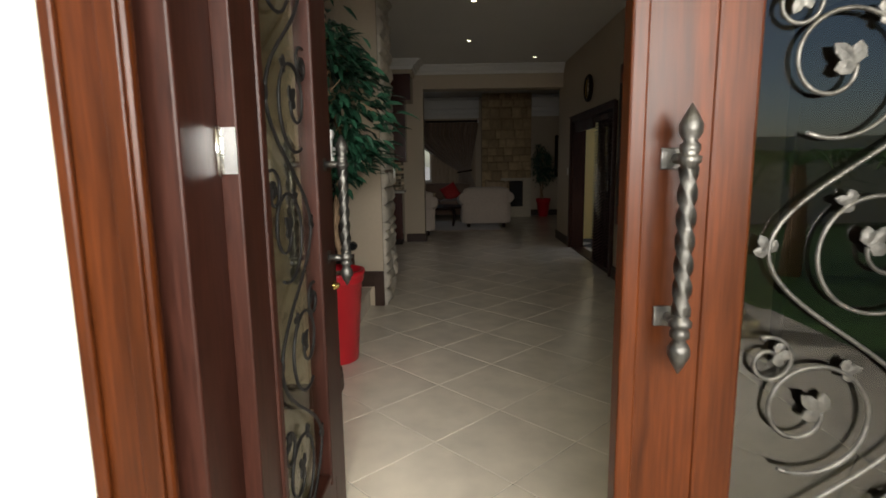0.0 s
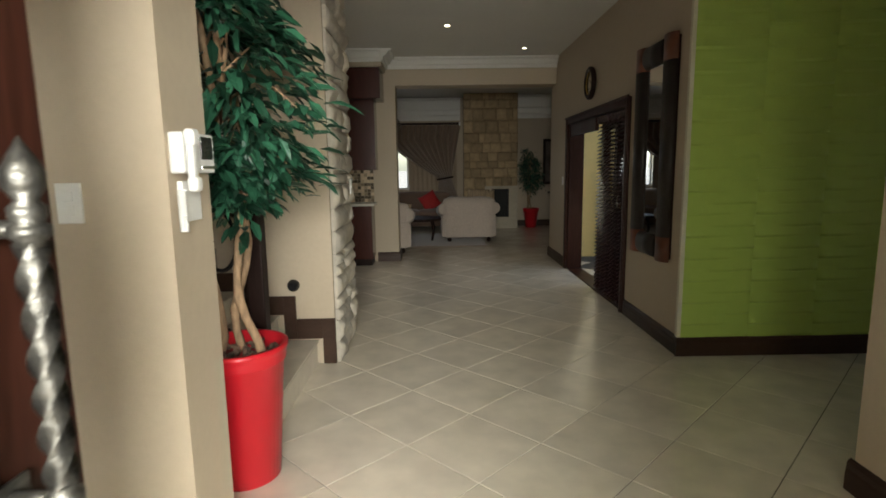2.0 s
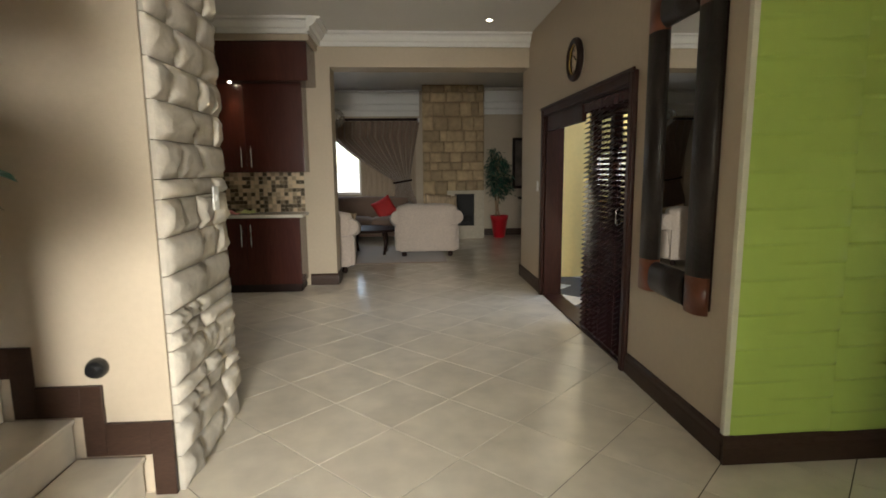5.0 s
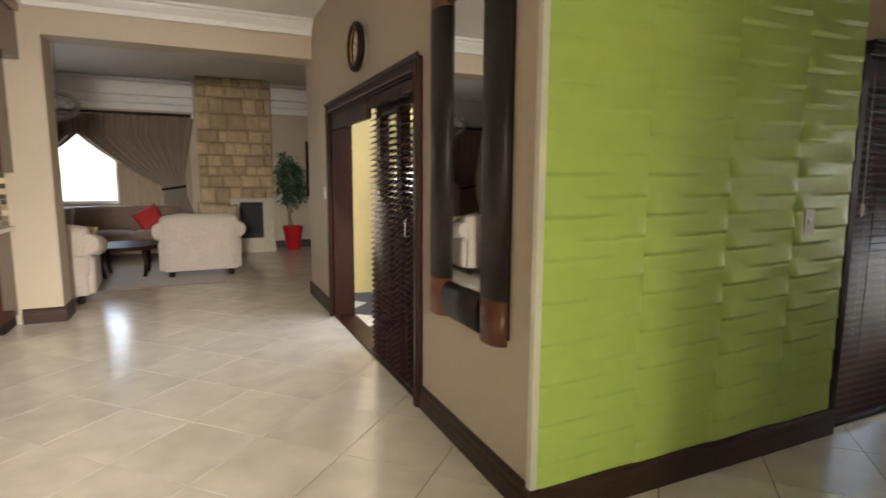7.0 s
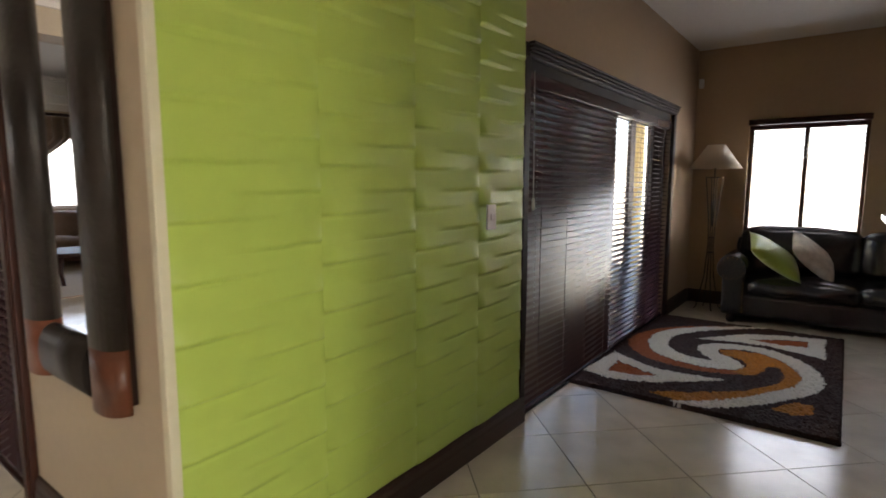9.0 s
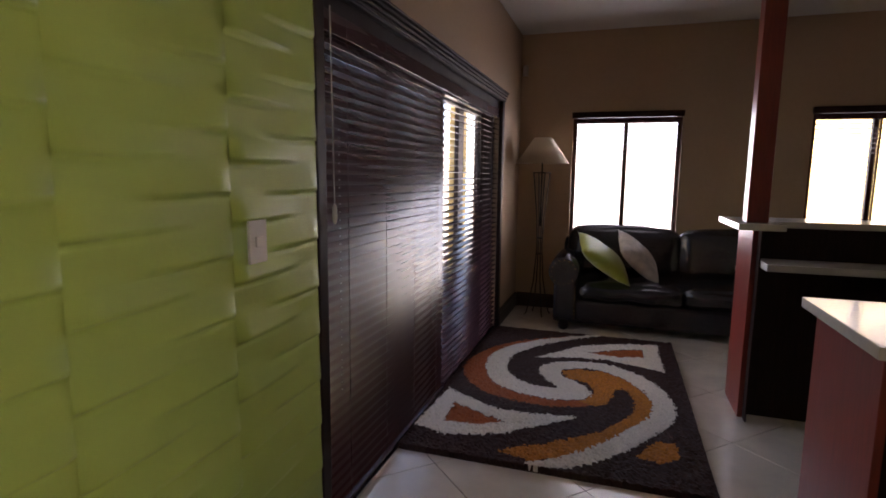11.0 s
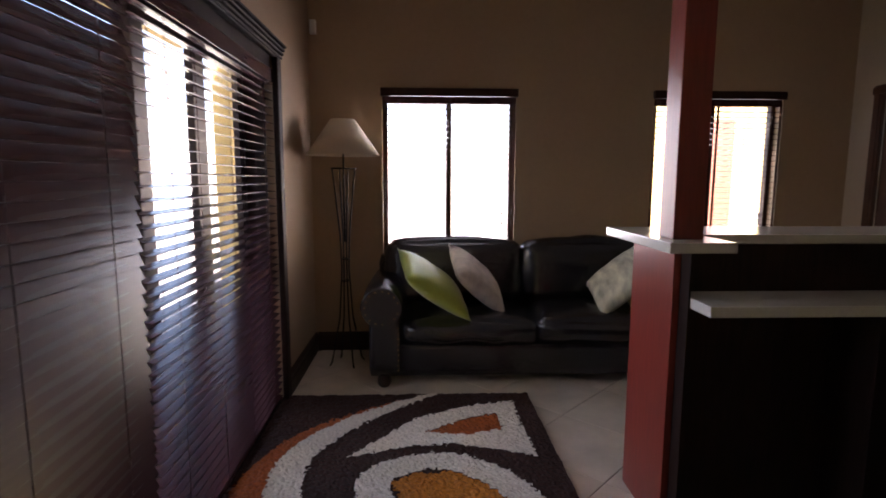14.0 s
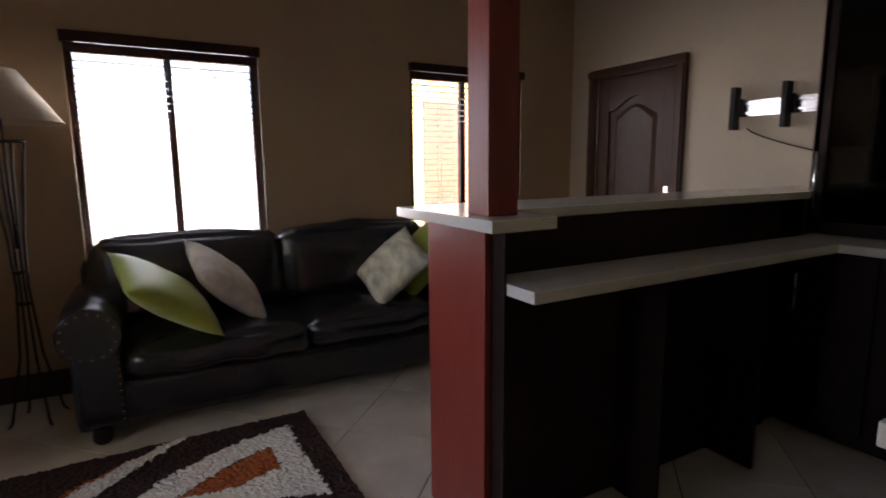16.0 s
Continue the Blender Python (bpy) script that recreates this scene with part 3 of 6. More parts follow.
def door_surround():
    ob = thing("door_frame", (1.58, 2.55, 0), "varnished mahogany frame around the entrance doors", "door frame")
    for x0, x1, nm in ((0.58, 0.725, "jamb"), (2.475, 2.58, "jamb")):
        bm = box(nb(), x0, x1, 2.50, 2.72, 0, 2.24, 0.006)
        part(nm, bm, M_WOOD, ob)
    for x0, x1 in ((0.535, 0.69), (2.49, 2.64)):
        bm = box(nb(), x0, x1, 2.43, 2.458, 0, 2.32, 0.01)
        box(bm, x0 + 0.012, x0 + 0.04, 2.415, 2.43, 0, 2.32, 0.006)
        box(bm, x1 - 0.05, x1 - 0.012, 2.42, 2.43, 0, 2.32, 0.004)
        # same frame as the dark jambs; the daylit side is painted redder
        part("architrave", bm, M_LIT_REDWOOD, ob, "red mahogany architrave with daylight put into its colour")
    part("head", box(nb(), 0.725, 2.475, 2.50, 2.72, 2.16, 2.24, 0.006), M_WOOD, ob)
    part("threshold", box(nb(), 0.725, 2.475, 2.50, 2.72, 0.0, 0.010, 0.002), M_WOOD, ob)
    part("astragal", box(nb(), 1.585, 1.622, 2.605, 2.66, 0.02, 2.14, 0.006), M_LIT_REDWOOD, ob)


door_surround()


def side_door():
    """A dark door in the vestibule's right wall."""
    ob = thing("door_side", (3.10, 4.1, 0), "dark wooden side door in a moulded frame", "door")
    for y0, y1 in ((4.50, 4.60), (3.55, 3.65)):
        part("architrave", box(nb(), 3.085, 3.12, y0, y1, 0, 2.12, 0.008), M_WOOD, ob)
    part("head", box(nb(), 3.085, 3.12, 3.65, 4.50, 2.02, 2.12, 0.008), M_WOOD, ob)
    part("leaf", box(nb(), 3.10, 3.12, 3.65, 4.50, 0.01, 2.02, 0.004), M_WOOD, ob)


side_door()


def wall_switch(x, y, z, n, w=0.075, h=0.12, rockers=1):
    """A rocker switch plate on a wall that faces along n."""
    ob = thing("light_switch", (x, y, z), "white plastic light switch plate on the wall", "light switch", "light switches")
    ax = Vector((-n[1], n[0], 0))
    nn = Vector(n)

    def slab(nm, hw, hh, d0, d1, dz=0.0):
        bm = nb()
        c = Vector((x, y, z + dz))
        p = [c + ax * sx * hw + nn * d + Vector((0, 0, sz * hh)) for d in (d0, d1) for sx, sz in ((-1, -1), (1, -1), (1, 1), (-1, 1))]
        a, b = [min(q[i] for q in p) for i in range(3)], [max(q[i] for q in p) for i in range(3)]
        box(bm, a[0], b[0], a[1], b[1], a[2], b[2], 0.002)
        part(nm, bm, M_PLASTIC, ob)
    slab("plate", w / 2, h / 2, 0, 0.009)
    for k in range(rockers):
        slab("rocker", w * 0.2, h * 0.13, 0.009, 0.014, (k - (rockers - 1) / 2) * h * 0.36)
    return ob


wall_switch(0.212, 4.39, 1.352, (0, -1, 0), rockers=2)
wall_switch(0.592, 7.20, 1.30, (1, 0, 0))
wall_switch(3.12, 10.56, 1.23, (-1, 0, 0), rockers=2)
wall_switch(4.665, 6.655, 1.19, (0, -1, 0))


def intercom():
    ob = thing("intercom", (0.505, 4.6, 1.4), "white video intercom with handset and coiled cord", "intercom")
    part("body", box(nb(), 0.505, 0.55, 4.405, 4.632, 1.435, 1.56, 0.008), M_PLASTIC, ob)
    part("screen", box(nb(), 0.5495, 0.553, 4.525, 4.61, 1.478, 1.55, 0.001), M_BLACKPL, ob, "black video screen")
    part("button_strip", box(nb(), 0.5495, 0.552, 4.525, 4.645, 1.448, 1.458, 0.001), M_CHROME, ob, "grey button strip")
    bm = box(nb(), 0.552, 0.575, 4.412, 4.452, 1.385, 1.565, 0.010)
    box(bm, 0.55, 0.583, 4.409, 4.455, 1.515, 1.568, 0.010)
    box(bm, 0.55, 0.583, 4.409, 4.455, 1.38, 1.425, 0.010)
    part("handset", bm, M_PLASTIC, ob)
    pts = [Vector((0.53 + 0.011 * math.cos(a), 4.418 + 0.011 * math.sin(a), 1.385 - 0.125 * i / 140)) for i, a in ((i, i * 0.9) for i in range(141))]
    part("coiled_cord", tube(nb(), pts, 0.0035, 5), M_PLASTIC, ob)
    part("wall_box", box(nb(), 0.505, 0.523, 4.44, 4.565, 1.285, 1.412, 0.003), M_PLASTIC, ob)


intercom()


def potted_tree(base, h_pot, r0, r1, h, spread, seed, n_leaf, trunks, leaf, label, group):
    """A tall potted ficus: tapered pot, bark chips, bent trunks, limbs and a ragged crown."""
    rnd = random.Random(seed)
    x, y, z = base
    ob = thing("potted_tree", base, label, "potted tree", group)
    prof = [(r0 * 0.9, 0), (r0, 0.01), (r0 + (r1 - r0) * 0.86, h_pot - 0.09), (r1 * 1.0, h_pot - 0.085), (r1 * 1.03, h_pot - 0.07), (r1 * 1.03, h_pot - 0.045), (r1 * 1.05, h_pot - 0.03), (r1 * 1.08, h_pot - 0.02), (r1 * 1.08, h_pot), (r1 * 0.98, h_pot), (r1 * 0.93, h_pot - 0.06), (r1 * 0.5, h_pot - 0.062)]
    part("pot", lathe(nb(), x, y, [(r, z + q) for r, q in prof], 36), M_REDPOT, ob, "glossy red plastic pot")
    bm = nb()
    for _ in range(90 if h > 1.5 else 25):
        a, r = rnd.uniform(0, 6.28), r1 * 0.88 * math.sqrt(rnd.random())
        s = rnd.uniform(0.012, 0.026)
        c = Vector((x + r * math.cos(a), y + r * math.sin(a), z + h_pot - 0.055 + rnd.uniform(0, 0.02)))
        m = Matrix.LocRotScale(c, Euler((rnd.uniform(0, 3), rnd.uniform(0, 3), rnd.uniform(0, 3))), Vector((s, s * 0.7, s * 0.4)))
        bmesh.ops.create_icosphere(bm, subdivisions=1, radius=1.0, matrix=m)
    tagged(part("bark_chip", bm, M_SOIL, ob), kind="stuff")
    tips = []
    for k in range(trunks):
        a = 2.1 * k + 0.6 + seed
        p = Vector((x + 0.11 * math.cos(a), y + 0.11 * math.sin(a), z + h_pot - 0.07))
        pts, rad = [], []
        n = 16
        for i in range(n + 1):
            f = i / n
            bend = Vector((math.sin(f * 11 + k * 2) * 0.030 + math.sin(f * 23 + k) * 0.008, math.cos(f * 9.3 + k) * 0.034, 0))
            q = p + Vector((-0.06 * math.cos(a) * f ** 1.3, -0.06 * math.sin(a) * f ** 1.3, (h - h_pot) * 0.80 * f)) + bend * (h / 2.4)
            pts.append(q)
            rad.append((0.021 - 0.011 * f + 0.003 * math.sin(f * 40 + k)) * (h / 2.4) * (1.25 if k == 0 else 0.9))
        part("trunk", tube(nb(), pts, rad, 9), M_TRUNK, ob)
        tips.append(pts)
    limbs, crown = nb(), nb()
    n_limb = 26
    per = n_leaf // n_limb
    for k in range(n_limb):
        pts = tips[k % trunks]
        f = 0.44 + 0.56 * (k / (n_limb - 1))
        p = pts[min(int(f * 16), 16)]
        a = k * 2.4 + rnd.uniform(-0.4, 0.4)
        reach = spread * rnd.uniform(0.55, 1.1) * (1.0 - 0.35 * abs(f - 0.75) / 0.35)
        end = p + Vector((math.cos(a) * reach, math.sin(a) * reach, rnd.uniform(0.0, 0.22) * h / 2.4))
        mid = p.lerp(end, 0.5) + Vector((0, 0, 0.05 * h / 2.4))
        end.z -= 0.10 * h / 2.4
        tube(limbs, [p, mid, end], [0.006 * h / 2.4, 0.004 * h / 2.4, 0.002], 5)
        for _ in range(per):
            g = rnd.choice((0.55, 0.8, 1.0)) + rnd.gauss(0, 0.06)
            c = p.lerp(mid, g * 2) if g < 0.5 else mid.lerp(end, g * 2 - 1)
            c = c + Vector((rnd.gauss(0, 0.055), rnd.gauss(0, 0.055), rnd.gauss(0, 0.055))) * (h / 2.4)
            w = Vector((c.x - p.x + rnd.gauss(0, 0.12), c.y - p.y + rnd.gauss(0, 0.12), rnd.uniform(-0.30, 0.05)))
            if w.length < 1e-3:
                continue
            w.normalize()
            s = w.cross(Vector((rnd.gauss(0, 0.4), rnd.gauss(0, 0.4), 1))).normalized()
            up = s.cross(w)
            L = leaf * rnd.uniform(0.75, 1.2)
            v = [crown.verts.new(c + q) for q in (Vector((0, 0, 0)), w * L * 0.35 + s * L * 0.17 + up * 0.006, w * L * 0.75 + s * L * 0.12 - up * 0.002, w * L - up * L * 0.12, w * L * 0.75 - s * L * 0.12 - up * 0.002, w * L * 0.35 - s * L * 0.17 + up * 0.006, w * L * 0.5 - up * L * 0.02)]
            for i in range(6):
                crown.faces.new((v[i], v[(i + 1) % 6], v[6]))
    tagged(part("limb", limbs, M_TRUNK, ob), kind="stuff")
    me = bpy.data.meshes.new("crown")
    base_v = BASE[ob]
    for v in crown.verts:
        v.co -= base_v
    crown.to_mesh(me)
    crown.free()
    me.materials.append(M_LEAF)
    c = new("crown", me)
    c.parent = ob
    BASE[c] = base_v
    tagged(c, "crown of dark glossy green leaves")
    return ob


potted_tree((0.375, 5.17, 0.0), 0.655, 0.155, 0.205, 2.75, 0.37, 3, 2100, 3, 0.110, "tall potted ficus with bent pale trunks in red pot", "potted trees")
potted_tree((3.53, 15.55, 0.0), 0.46, 0.12, 0.18, 2.05, 0.27, 8, 1200, 2, 0.085, "potted ficus in red pot beside the chimney", "potted trees")


def door_stop():
    bm = tube(nb(), [(0.235, 6.66, 0.60), (0.235, 6.64, 0.60), (0.235, 6.625, 0.60), (0.235, 6.60, 0.60)], [0.045, 0.045, 0.04, 0.026], 20)
    single("door_stop", bm, M_BLACKPL, "round black rubber door stop on the wall", "door stop")


door_stop()


# ---- hall ----
def clock():
    cy, cz, r = 9.13, 2.375, 0.155
    ob = thing("wall_clock", (3.10, cy, cz), "round wall clock in a dark wooden ring", "clock")
    ring = [Vector((3.075, cy + r * math.cos(a), cz + r * math.sin(a))) for a in (2 * math.pi * i / 48 for i in range(49))]
    part("rim", tube(nb(), ring, 0.030, 12, False), M_DARKWOOD, ob)
    inner = [Vector((3.068, cy + 0.128 * math.cos(a), cz + 0.128 * math.sin(a))) for a in (2 * math.pi * i / 48 for i in range(49))]
    part("bezel", tube(nb(), inner, 0.007, 8, False), M_BRASS, ob, "thin brass bezel")
    part("face", tube(nb(), [(3.12, cy, cz), (3.088, cy, cz)], 0.14, 40), M_SHADE, ob, "cream clock face")
    for k in range(12):
        a = k * math.pi / 6
        p = Vector((3.087, cy + 0.112 * math.sin(a), cz + 0.112 * math.cos(a)))
        q = Vector((3.087, cy + 0.090 * math.sin(a), cz + 0.090 * math.cos(a)))
        part("mark", tube(nb(), [p, q], 0.004, 4), M_BLACKPL, ob)
    for a, L in ((0.9, 0.065), (4.4, 0.095)):
        part("pointer", tube(nb(), [(3.084, cy, cz), (3.084, cy + L * math.sin(a), cz + L * math.cos(a))], 0.004, 4), M_BLACKPL, ob)


clock()


def wall_mirror():
    ob = thing("wall_mirror", (3.10, 7.24, 1.55), "tall mirror in a broad dark leather and wood frame", "mirror")
    y0, y1, z0, z1, w = 6.875, 7.63, 0.685, 2.41, 0.19
    part("mirror_glass", box(nb(), 3.085, 3.09, y0 + w - 0.02, y1 - w + 0.02, z0 + w - 0.02, z1 - w + 0.02), M_MIRROR, ob)
    part("backing", box(nb(), 3.09, 3.118, y0 + 0.02, y1 - 0.02, z0 + 0.02, z1 - 0.02), M_DARKWOOD, ob)

    def rail(nm, a, b, material, upright, label=""):
        """A padded rail, half-round across its width."""
        bm = nb()
        n = 12
        rings = []
        for end in (0.0, 1.0):
            ring = []
            for k in range(n + 1):
                c = -math.cos(math.pi * k / n)
                out = 3.094 - 0.058 * max(0.0, 1 - abs(c) ** 2.6) ** 0.5
                f = (c + 1) / 2
                yy = a[0] + (b[0] - a[0]) * (f if upright else end)
                zz = a[1] + (b[1] - a[1]) * (end if upright else f)
                ring.append(bm.verts.new((out, yy, zz)))
            rings.append(ring)
        for k in range(n):
            bm.faces.new((rings[0][k], rings[0][k + 1], rings[1][k + 1], rings[1][k])).smooth = True
        bm.faces.new((rings[0][0], rings[1][0], rings[1][n], rings[0][n]))
        bm.faces.new(rings[0])
        bm.faces.new(rings[1][::-1])
        part(nm, bm, material, ob, label)
    for ya in (y0, y1 - w):
        rail("side_rail", (ya, z0 + 0.195), (ya + w, z1 - 0.195), M_FRAMELEATHER, True, "padded dark leather side rail")
    for za in (z0, z1 - w):
        rail("cross_rail", (y0 + w, za), (y1 - w, za + w), M_FRAMELEATHER, False)
        for ya in (y0, y1 - w):
            zb = z0 if za == z0 else z1 - 0.195
            rail("corner_block", (ya, zb), (ya + w, zb + 0.195), M_TANLEATHER, True, "red-brown leather corner block")


M_FRAMELEATHER = mat("charcoal_leather", (0.020, 0.015, 0.013), 0.38, grain=0.3, size=16, wear=0.25, bump=0.3, bump_size=40, spec=0.3)
M_TANLEATHER = mat("red_brown_leather", (0.13, 0.040, 0.020), 0.35, grain=0.4, size=10, wear=0.3, bump=0.2, bump_size=40)
wall_mirror()


def slat_mesh(length, width, axis):
    bm = box(nb(), *((0, length, -width / 2, width / 2) if axis == "x" else (-width / 2, width / 2, 0, length)), -0.0015, 0.0015)
    return mesh_of("slat", bm, M_BLIND)


def blind(ob, axis, a0, a1, across, z0, z1, tilt, pitch=0.042, width=0.050, tapes=3):
    """A wooden venetian blind as parts of ob; tilt in degrees about its length."""
    me = slat_mesh(a1 - a0, width, axis)
    n = int((z1 - z0 - 0.05) / pitch)
    for k in range(n):
        s = new("slat", me)
        s.parent = ob
        p = Vector((a0, across, z0 + 0.03 + k * pitch)) if axis == "x" else Vector((across, a0, z0 + 0.03 + k * pitch))
        s.matrix_basis = Matrix.Translation(p - BASE[ob]) @ (pose(0, 0, 0, tilt, 0, 0) if axis == "x" else pose(0, 0, 0, 0, tilt, 0))
    ends = (lambda u, v, w, z: (u, v, across - w, across + w)) if axis == "x" else (lambda u, v, w, z: (across - w, across + w, u, v))
    part("headrail", box(nb(), *ends(a0, a1, 0.028, 0), z1 - 0.075, z1, 0.003), M_BLIND, ob)
    part("bottom_rail", box(nb(), *ends(a0, a1, 0.026, 0), z0, z0 + 0.016, 0.002), M_BLIND, ob)
    for k in range(tapes):
        a = a0 + (a1 - a0) * (k + 0.5) / tapes
        for w in (-0.027, 0.027):
            p = (a, across + w) if axis == "x" else (across + w, a)
            part("ladder_cord", tube(nb(), [(*p, z0), (*p, z1 - 0.02)], 0.0015, 4), M_BLIND, ob)


def patio_door():
    X = 3.12
    ob = thing("patio_door", (X, 9.2, 0), "part-open dark wooden sliding patio door with slatted blinds", "door")
    for y0, y1 in ((7.875, 7.965), (10.24, 10.33)):
        bm = box(nb(), X - 0.032, X, y0, y1, 0, 2.075, 0.01)
        box(bm, X - 0.04, X - 0.03, y0 + 0.02, y1 - 0.02, 0, 2.06, 0.004)
        part("architrave", bm, M_WOOD, ob)
    bm = box(nb(), X - 0.032, X, 7.965, 10.24, 2.0, 2.075, 0.01)
    box(bm, X - 0.045, X - 0.03, 7.865, 10.34, 2.062, 2.09, 0.005)
    part("head_architrave", bm, M_WOOD, ob)
    for y0, y1 in ((7.955, 7.995), (10.215, 10.255)):
        part("jamb", box(nb(), X, X + 0.2, y0, y1, 0, 2.03, 0.003), M_WOOD, ob)
    part("head_jamb", box(nb(), X, X + 0.2, 7.995, 10.215, 1.99, 2.03, 0.003), M_WOOD, ob)
    part("pelmet", box(nb(), X + 0.01, X + 0.05, 9.05, 10.215, 1.84, 1.99, 0.004), M_WOOD, ob)
    part("track", box(nb(), X, X + 0.2, 7.995, 10.215, 0.0, 0.014, 0.002), M_WOOD, ob)
    # two leaves pushed to the near end
    for k, (y0, y1) in enumerate(((7.995, 9.02), (8.05, 9.10))):
        xx = X + 0.075 + 0.055 * k
        for a, b in ((y0, y0 + 0.10), (y1 - 0.10, y1), ((y0 + y1) / 2 - 0.04, (y0 + y1) / 2 + 0.04)):
            part("stile", box(nb(), xx, xx + 0.045, a, b, 0.015, 1.98, 0.004), M_WOOD, ob)
        for a, b in ((0.015, 0.17), (1.86, 1.98)):
            part("rail", box(nb(), xx, xx + 0.045, y0 + 0.1, y1 - 0.1, a, b, 0.004), M_WOOD, ob)
        g = part("pane", box(nb(), xx + 0.018, xx + 0.024, y0 + 0.1, y1 - 0.1, 0.17, 1.86), M_GLASS, ob)
        g.visible_shadow = False
    blind(ob, "y", 8.03, 8.99, X + 0.035, 0.03, 1.98, -32, tapes=3)
    bm = tube(nb(), [(X + 0.0, 8.09, 1.02), (X - 0.035, 8.09, 1.04), (X - 0.035, 8.09, 1.13), (X + 0.0, 8.09, 1.15)], 0.007, 8)
    part("handle", bm, M_CHROME, ob, "small chrome pull handle")


patio_door()


def downlight(x, y, z):
    ob = thing("downlight", (x, y, z), "small lit recessed ceiling downlight", "downlight", "recessed downlights")
    ring = [Vector((x + 0.036 * math.cos(a), y + 0.036 * math.sin(a), z - 0.004)) for a in (2 * math.pi * i / 24 for i in range(41))]
    part("rim", tube(nb(), ring, 0.007, 6, False), M_CHROME, ob)
    part("lamp", tube(nb(), [(x, y, z), (x, y, z - 0.003)], 0.030, 20), M_LAMP, ob, "glowing lamp")


for dx, dy in ((1.446, 9.219), (2.526, 10.446), (1.45, 7.4), (1.3, 3.6)):
    downlight(dx, dy, 3.05)


# ---- bar room ----
def slider():
    Y = 6.71
    ob = thing("sliding_door", (6.63, Y, 0), "dark sliding glass door behind closed wooden venetian blinds", "door")
    for x0, x1 in ((5.03, 5.095), (8.05, 8.13)):
        bm = box(nb(), x0, x1, Y - 0.035, Y, 0, 2.09, 0.008)
        part("architrave", bm, M_DARKWOOD, ob)
    bm = box(nb(), 5.095, 8.05, Y - 0.035, Y, 2.015, 2.09, 0.008)
    for k in range(4):
        box(bm, 5.06, 8.13, Y - 0.045 - 0.008 * k, Y - 0.03, 2.02 + 0.02 * k, 2.034 + 0.02 * k, 0.004)
    part("head_moulding", bm, M_DARKWOOD, ob)
    part("pelmet", box(nb(), 5.10, 8.05, Y + 0.005, Y + 0.045, 1.93, 2.03, 0.004), M_DARKWOOD, ob)
    for x0, x1 in ((5.10, 5.14), (8.02, 8.06)):
        part("jamb", box(nb(), x0, x1, Y + 0.045, Y + 0.2, 0, 2.03, 0.003), M_ALU, ob)
    part("track", box(nb(), 5.10, 8.06, Y - 0.02, Y + 0.2, 0.0, 0.016, 0.002), M_CHROME, ob, "pale metal floor track")
    for k, (x0, x1) in enumerate(((5.14, 6.86), (6.80, 8.02))):
        yy = Y + 0.11 + 0.04 * k
        for a, b in ((x0, x0 + 0.09), (x1 - 0.09, x1), ((x0 + x1) / 2 - 0.065, (x0 + x1) / 2 + 0.065)):
            part("stile", box(nb(), a, b, yy, yy + 0.035, 0.016, 1.99, 0.004), M_ALU, ob)
        for a, b in ((0.016, 0.12), (1.90, 1.99)):
            part("rail", box(nb(), x0 + 0.09, x1 - 0.09, yy, yy + 0.035, a, b, 0.004), M_ALU, ob)
        g = part("pane", box(nb(), x0 + 0.09, x1 - 0.09, yy + 0.014, yy + 0.02, 0.12, 1.90), M_GLASS, ob)
        g.visible_shadow = False
    blind(ob, "x", 5.105, 6.55, Y + 0.012, 0.03, 1.95, 67, width=0.052, tapes=4)
    blind(ob, "x", 6.57, 8.04, Y + 0.022, 0.03, 1.95, 9, width=0.046, tapes=4)
    part("wand", tube(nb(), [(5.12, Y - 0.04, 1.95), (5.125, Y - 0.045, 1.275)], 0.002, 6), M_PLASTIC, ob)
    part("cord_grip", lathe(nb(), 5.125, Y - 0.045, [(0.003, 1.20), (0.009, 1.215), (0.009, 1.26), (0.003, 1.275)], 10), M_PLASTIC, ob, "white plastic cord grip")
    bm = nb()
    for k in range(34):
        bmesh.ops.create_icosphere(bm, subdivisions=1, radius=0.003, matrix=Matrix.Translation((5.19, Y - 0.03, 0.55 + 0.03 * k)))
    part("bead_chain", bm, M_PLASTIC, ob)


slider()
ROOM[0] = Vector((0.17, 0, 0))


